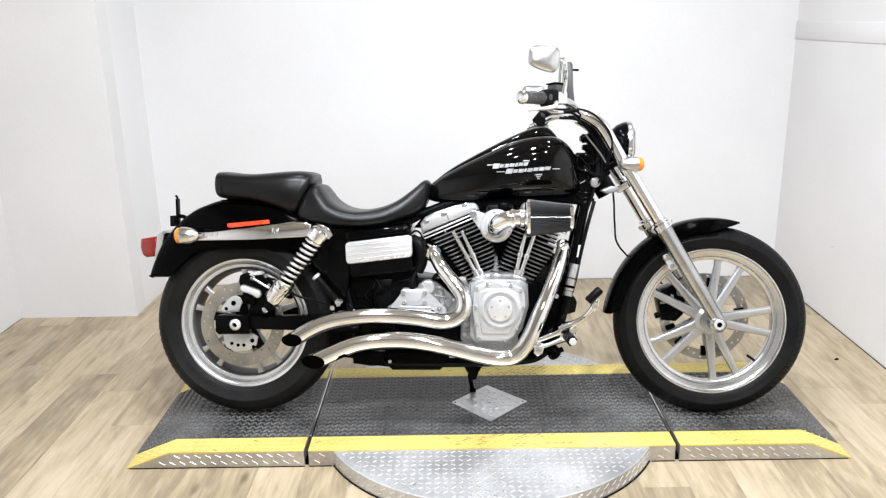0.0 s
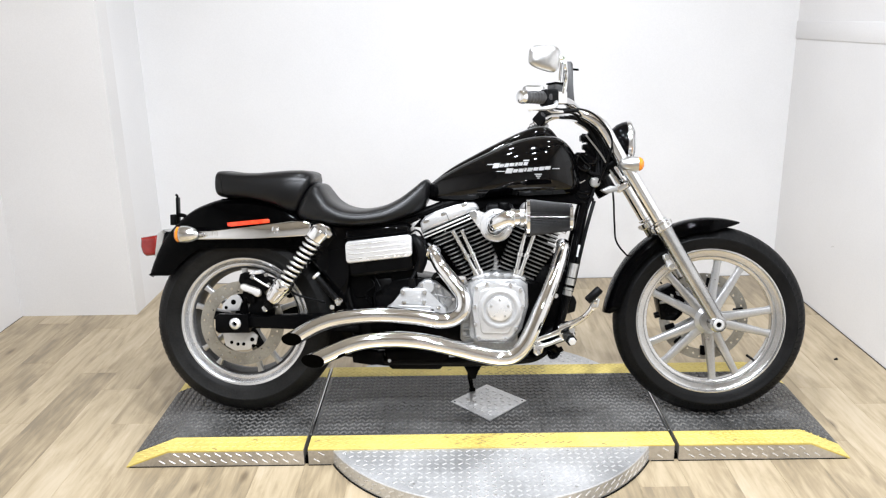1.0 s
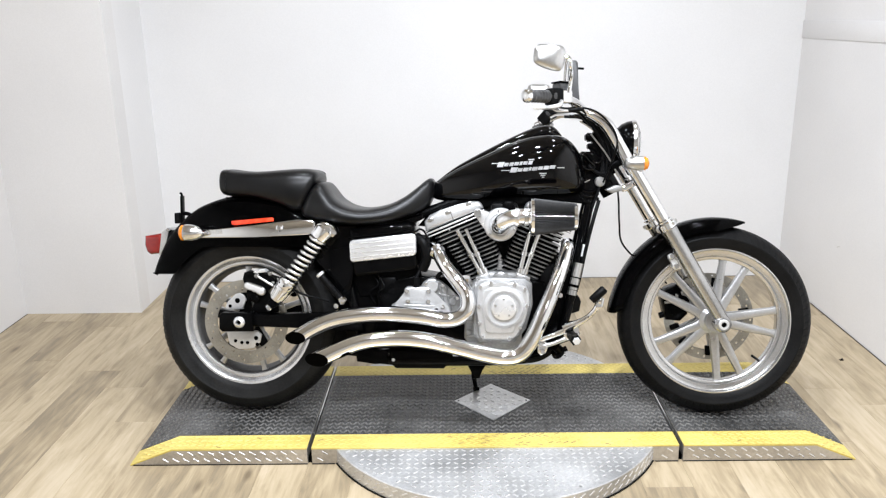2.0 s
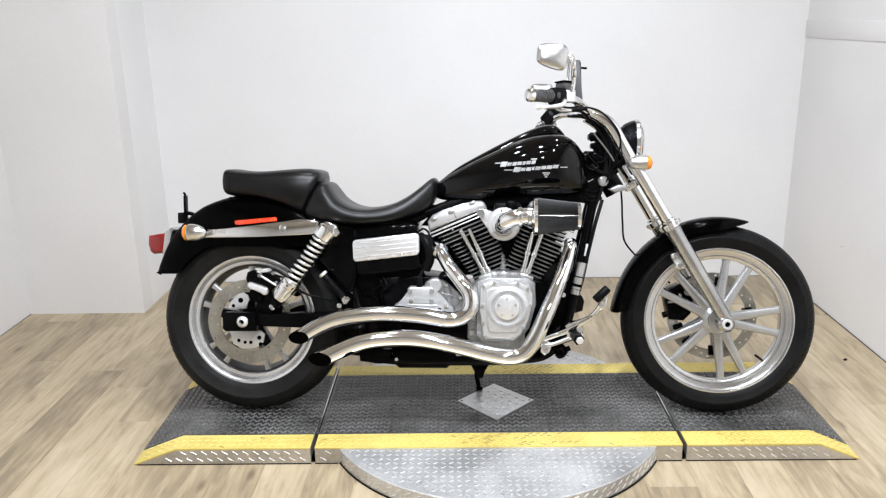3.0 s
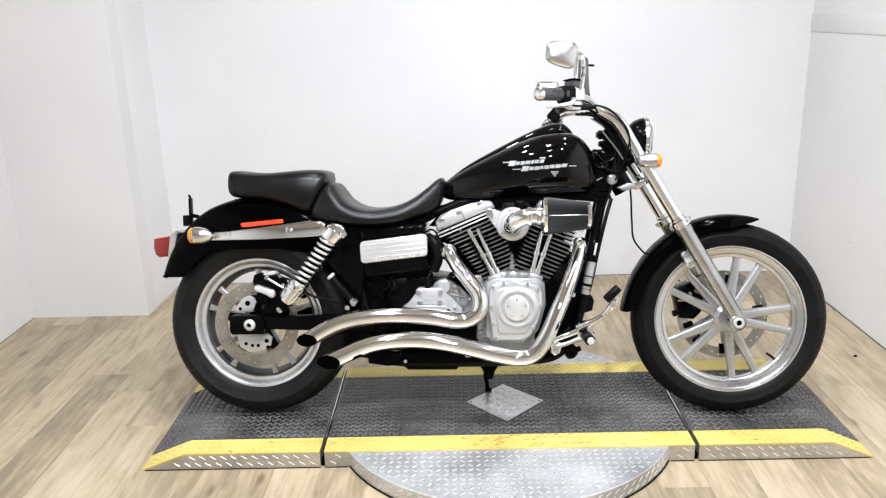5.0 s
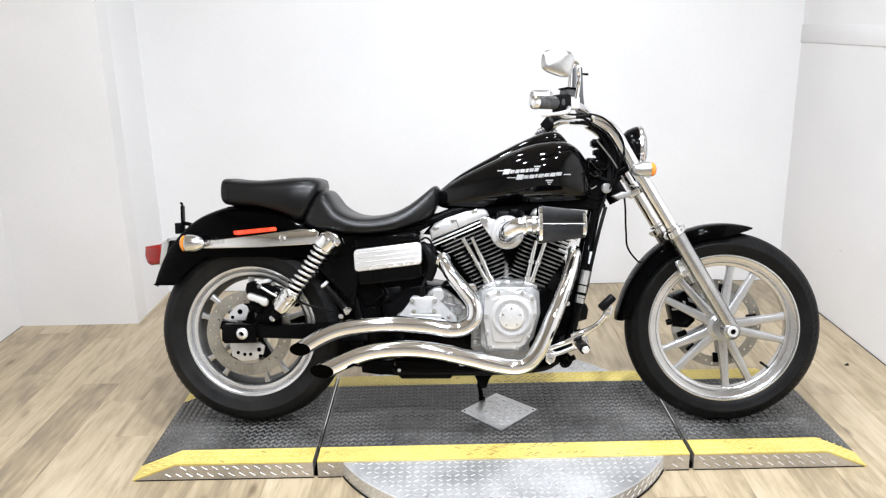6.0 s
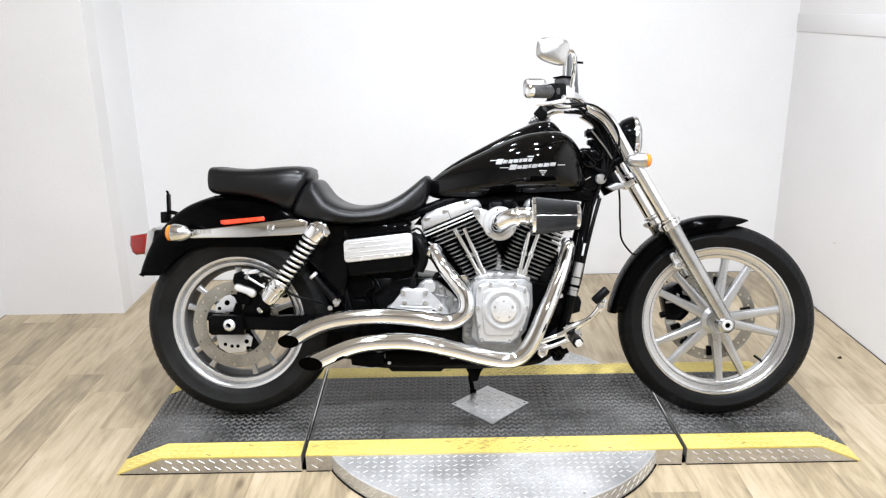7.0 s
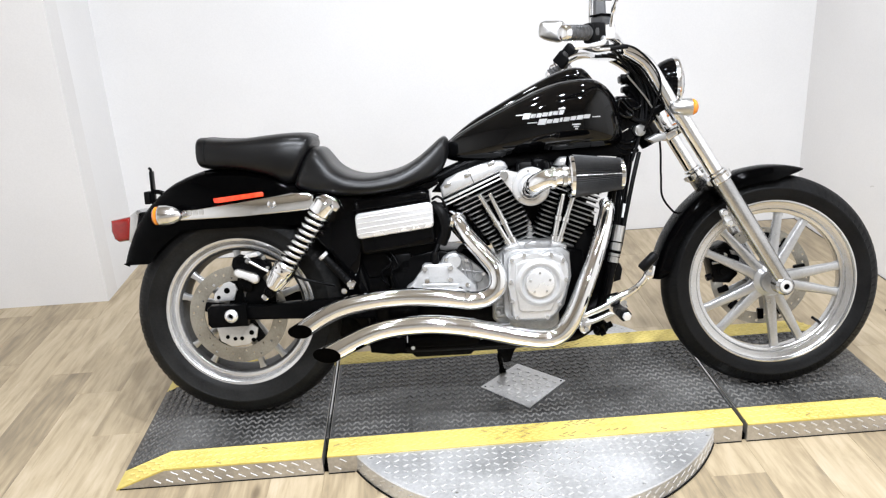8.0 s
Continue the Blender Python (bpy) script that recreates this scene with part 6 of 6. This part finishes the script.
CX, CY = -0.018, 0.285
disc_front = lozenges(lambda x, y: math.hypot(x, y) < 0.568 and (y + CY < -0.012 or y + CY > 0.637), 0.0549)
bm = scatter(disc_front)
bmesh.ops.translate(bm, vec=(CX, CY, 0), verts=bm.verts)
tagged(part("disc_relief", bm, RIDGE_PLATE, stand, "raised tread plate lozenges"), kind="stuff")
bm = scatter(lozenges(lambda x, y: abs(x) / 0.12 + abs(y) / 0.122 < 1, TOP + 0.0029, 0.025))
bmesh.ops.translate(bm, vec=(-0.010, 0.308, 0), verts=bm.verts)
tagged(part("inlay_relief", bm, RIDGE_PLATE, stand, "raised tread plate lozenges"), kind="stuff")
# painted ridges on the yellow stripes, worn black where they are stepped on
worn_rng = random.Random(21)
painted, worn = [], []
for y0, y1 in ((0.010, 0.078), (0.546, 0.614)):
    for j in range(6):
        for i in range(98):
            x, y = -1.20 + i * 0.0245 + (0.012 if j % 2 else 0), y0 + (y1 - y0) * j / 5
            if not (XL0 + 0.02 < x < XR0 - 0.04) or any(abs(x + 0.006 - g) < 0.022 for g in GAPS):
                continue
            d = 1 if j % 2 else -1
            rubbed = worn_rng.random() < 0.55 * math.exp(-((x - 0.08) / 0.15) ** 2) + 0.012
            (worn if rubbed else painted).append(ridge(x, y - d * 0.0045, x + 0.017, y + d * 0.0045, 0.0058, TOP - drop_at(x + 0.008) - 0.0002, 0.0013 if rubbed else 0.0014))
tagged(part("stripe_relief", scatter(painted), YELLOW, stand, "yellow painted tread ridges"), kind="stuff")
tagged(part("worn_relief", scatter(worn), WORN_BLACK, stand, "tread ridges worn black"), kind="stuff")
# flush screws in the disc and the diamond
for x, y in ((0.227, -0.022), (0.227, -0.225), (-0.016, -0.262), (-0.012, -0.024), (0.462, -0.036), (-0.26, -0.2), (-0.49, -0.02)):
    part("disc_screw", lathe([(0, 0.0554), (0.003, 0.0554), (0.0042, 0.0558), (0.005, 0.0548)], 12, pose(x, y, 0, 90, 0, 0)), STEEL, stand, "small flush screw")
for x, y in ((-0.132, 0.312), (0.112, 0.312), (-0.010, 0.308)):
    part("inlay_screw", lathe([(0, 0.0636), (0.0032, 0.0636), (0.0042, 0.062)], 12, pose(x, y, 0, 90, 0, 0)), BLACK_METAL, stand, "dark countersunk screw")
# lozenges on the upright front edge and the skirt of the disc
side = []
for i in range(70):
    for k in range(2):
        x, z = XL0 + 0.05 + i * 0.034 + (0.017 if k else 0), 0.0175 + 0.024 * k
        if x > XR0 - 0.05 or z > TOP - 0.016 - drop_at(x - 0.02) or z > TOP - 0.016 - drop_at(x + 0.02) or any(abs(x - g) < 0.026 for g in GAPS) or abs(x - CX) < 0.54:
            continue
        side.append((x, z))
pc = []
for x, z in side:
    v, f = ridge(x - 0.0095, z + 0.006, x + 0.0095, z - 0.006, 0.0055, 0.0, 0.0015)
    pc.append(([(p[0], -p[2] + 0.0002, p[1]) for p in v], f))
tagged(part("edge_relief", scatter(pc), RIDGE_PLATE, stand, "raised tread plate lozenges"), kind="stuff")
pc = []
for i in range(108):
    a = 2 * math.pi * i / 108
    if math.sin(a) > -0.45:
        continue
    for k in range(2):
        aa = a + (0.029 if k else 0)
        z = 0.016 + 0.022 * k
        v, f = ridge(-0.0095, z - 0.006, 0.0095, z + 0.006, 0.0055, 0.0, 0.0015)
        ca, sa = math.cos(aa), math.sin(aa)
        pc.append(([(CX + (0.5878 + p[2]) * ca - p[0] * sa, CY + (0.5878 + p[2]) * sa + p[0] * ca, p[1]) for p in v], f))
tagged(part("skirt_relief", scatter(pc), RIDGE_PLATE, stand, "raised tread plate lozenges"), kind="stuff")

# a scrap on the floor and a scuff on the side wall
scrap = part("debris", join(box(-0.008, 0.008, -0.005, 0.005, 0.0, 0.004, 0.0015, 2), box(-0.002, 0.011, -0.003, 0.004, 0.0005, 0.0055, 0.0015, 2, pose(0, 0, 0, 0, 0, 32))), BLACK_PLASTIC)
scrap.matrix_world = pose(1.456, 0.758, 0.0, 0, 0, 12)
tagged(scrap, "tiny dark scrap lying on the plank floor", "debris")

scuff = part("wall_scuff", slab([(-0.016, 0.004), (-0.004, 0.001), (0.012, -0.006), (0.017, -0.005), (0.004, 0.004), (-0.012, 0.007)], 0.0, 0.0006), FAR_WALL)
scuff.matrix_world = pose(RIGHT - 0.0004, 1.225, 0.348, 0, 0, 90)
tagged(scuff, "faint grey scuff on the white side wall", "scuff", kind="structure")

# ---- floor planks ----
PW, PL = 0.152, 0.914


def plank_mesh(w0, w1, l0, l1):
    bm = box(w0 + 0.0001, w1 - 0.0001, l0 + 0.0001, l1 - 0.0001, -0.0115, 0.0, 0.0007, 1)
    me = bpy.data.meshes.new("plank")
    bm.to_mesh(me)
    bm.free()
    me.materials.append(PLANK)
    return me


whole = plank_mesh(-PW / 2, PW / 2, -PL / 2, PL / 2)
rng = random.Random(7)
cols_n = int((RIGHT - LEFT) / PW) + 2
for i in range(cols_n):
    x = LEFT - 0.02 + (i + 0.5) * PW
    y = FRONT - 0.3 + rng.random() * PL - PL
    while y < BACK + 0.6:
        w0, w1 = max(-PW / 2, LEFT + 0.004 - x), min(PW / 2, RIGHT - 0.006 - x)
        l0, l1 = max(-PL / 2, FRONT - 0.01 - y), min(PL / 2, BACK - 0.006 - y)
        if w1 - w0 > 0.02 and l1 - l0 > 0.02:
            cut = w1 - w0 < PW - 1e-6 or l1 - l0 < PL - 1e-6
            ob = new("plank", plank_mesh(w0, w1, l0, l1) if cut else whole)
            ob.parent = floor
            ob.matrix_world = pose(x, y, 0)
        y += PL
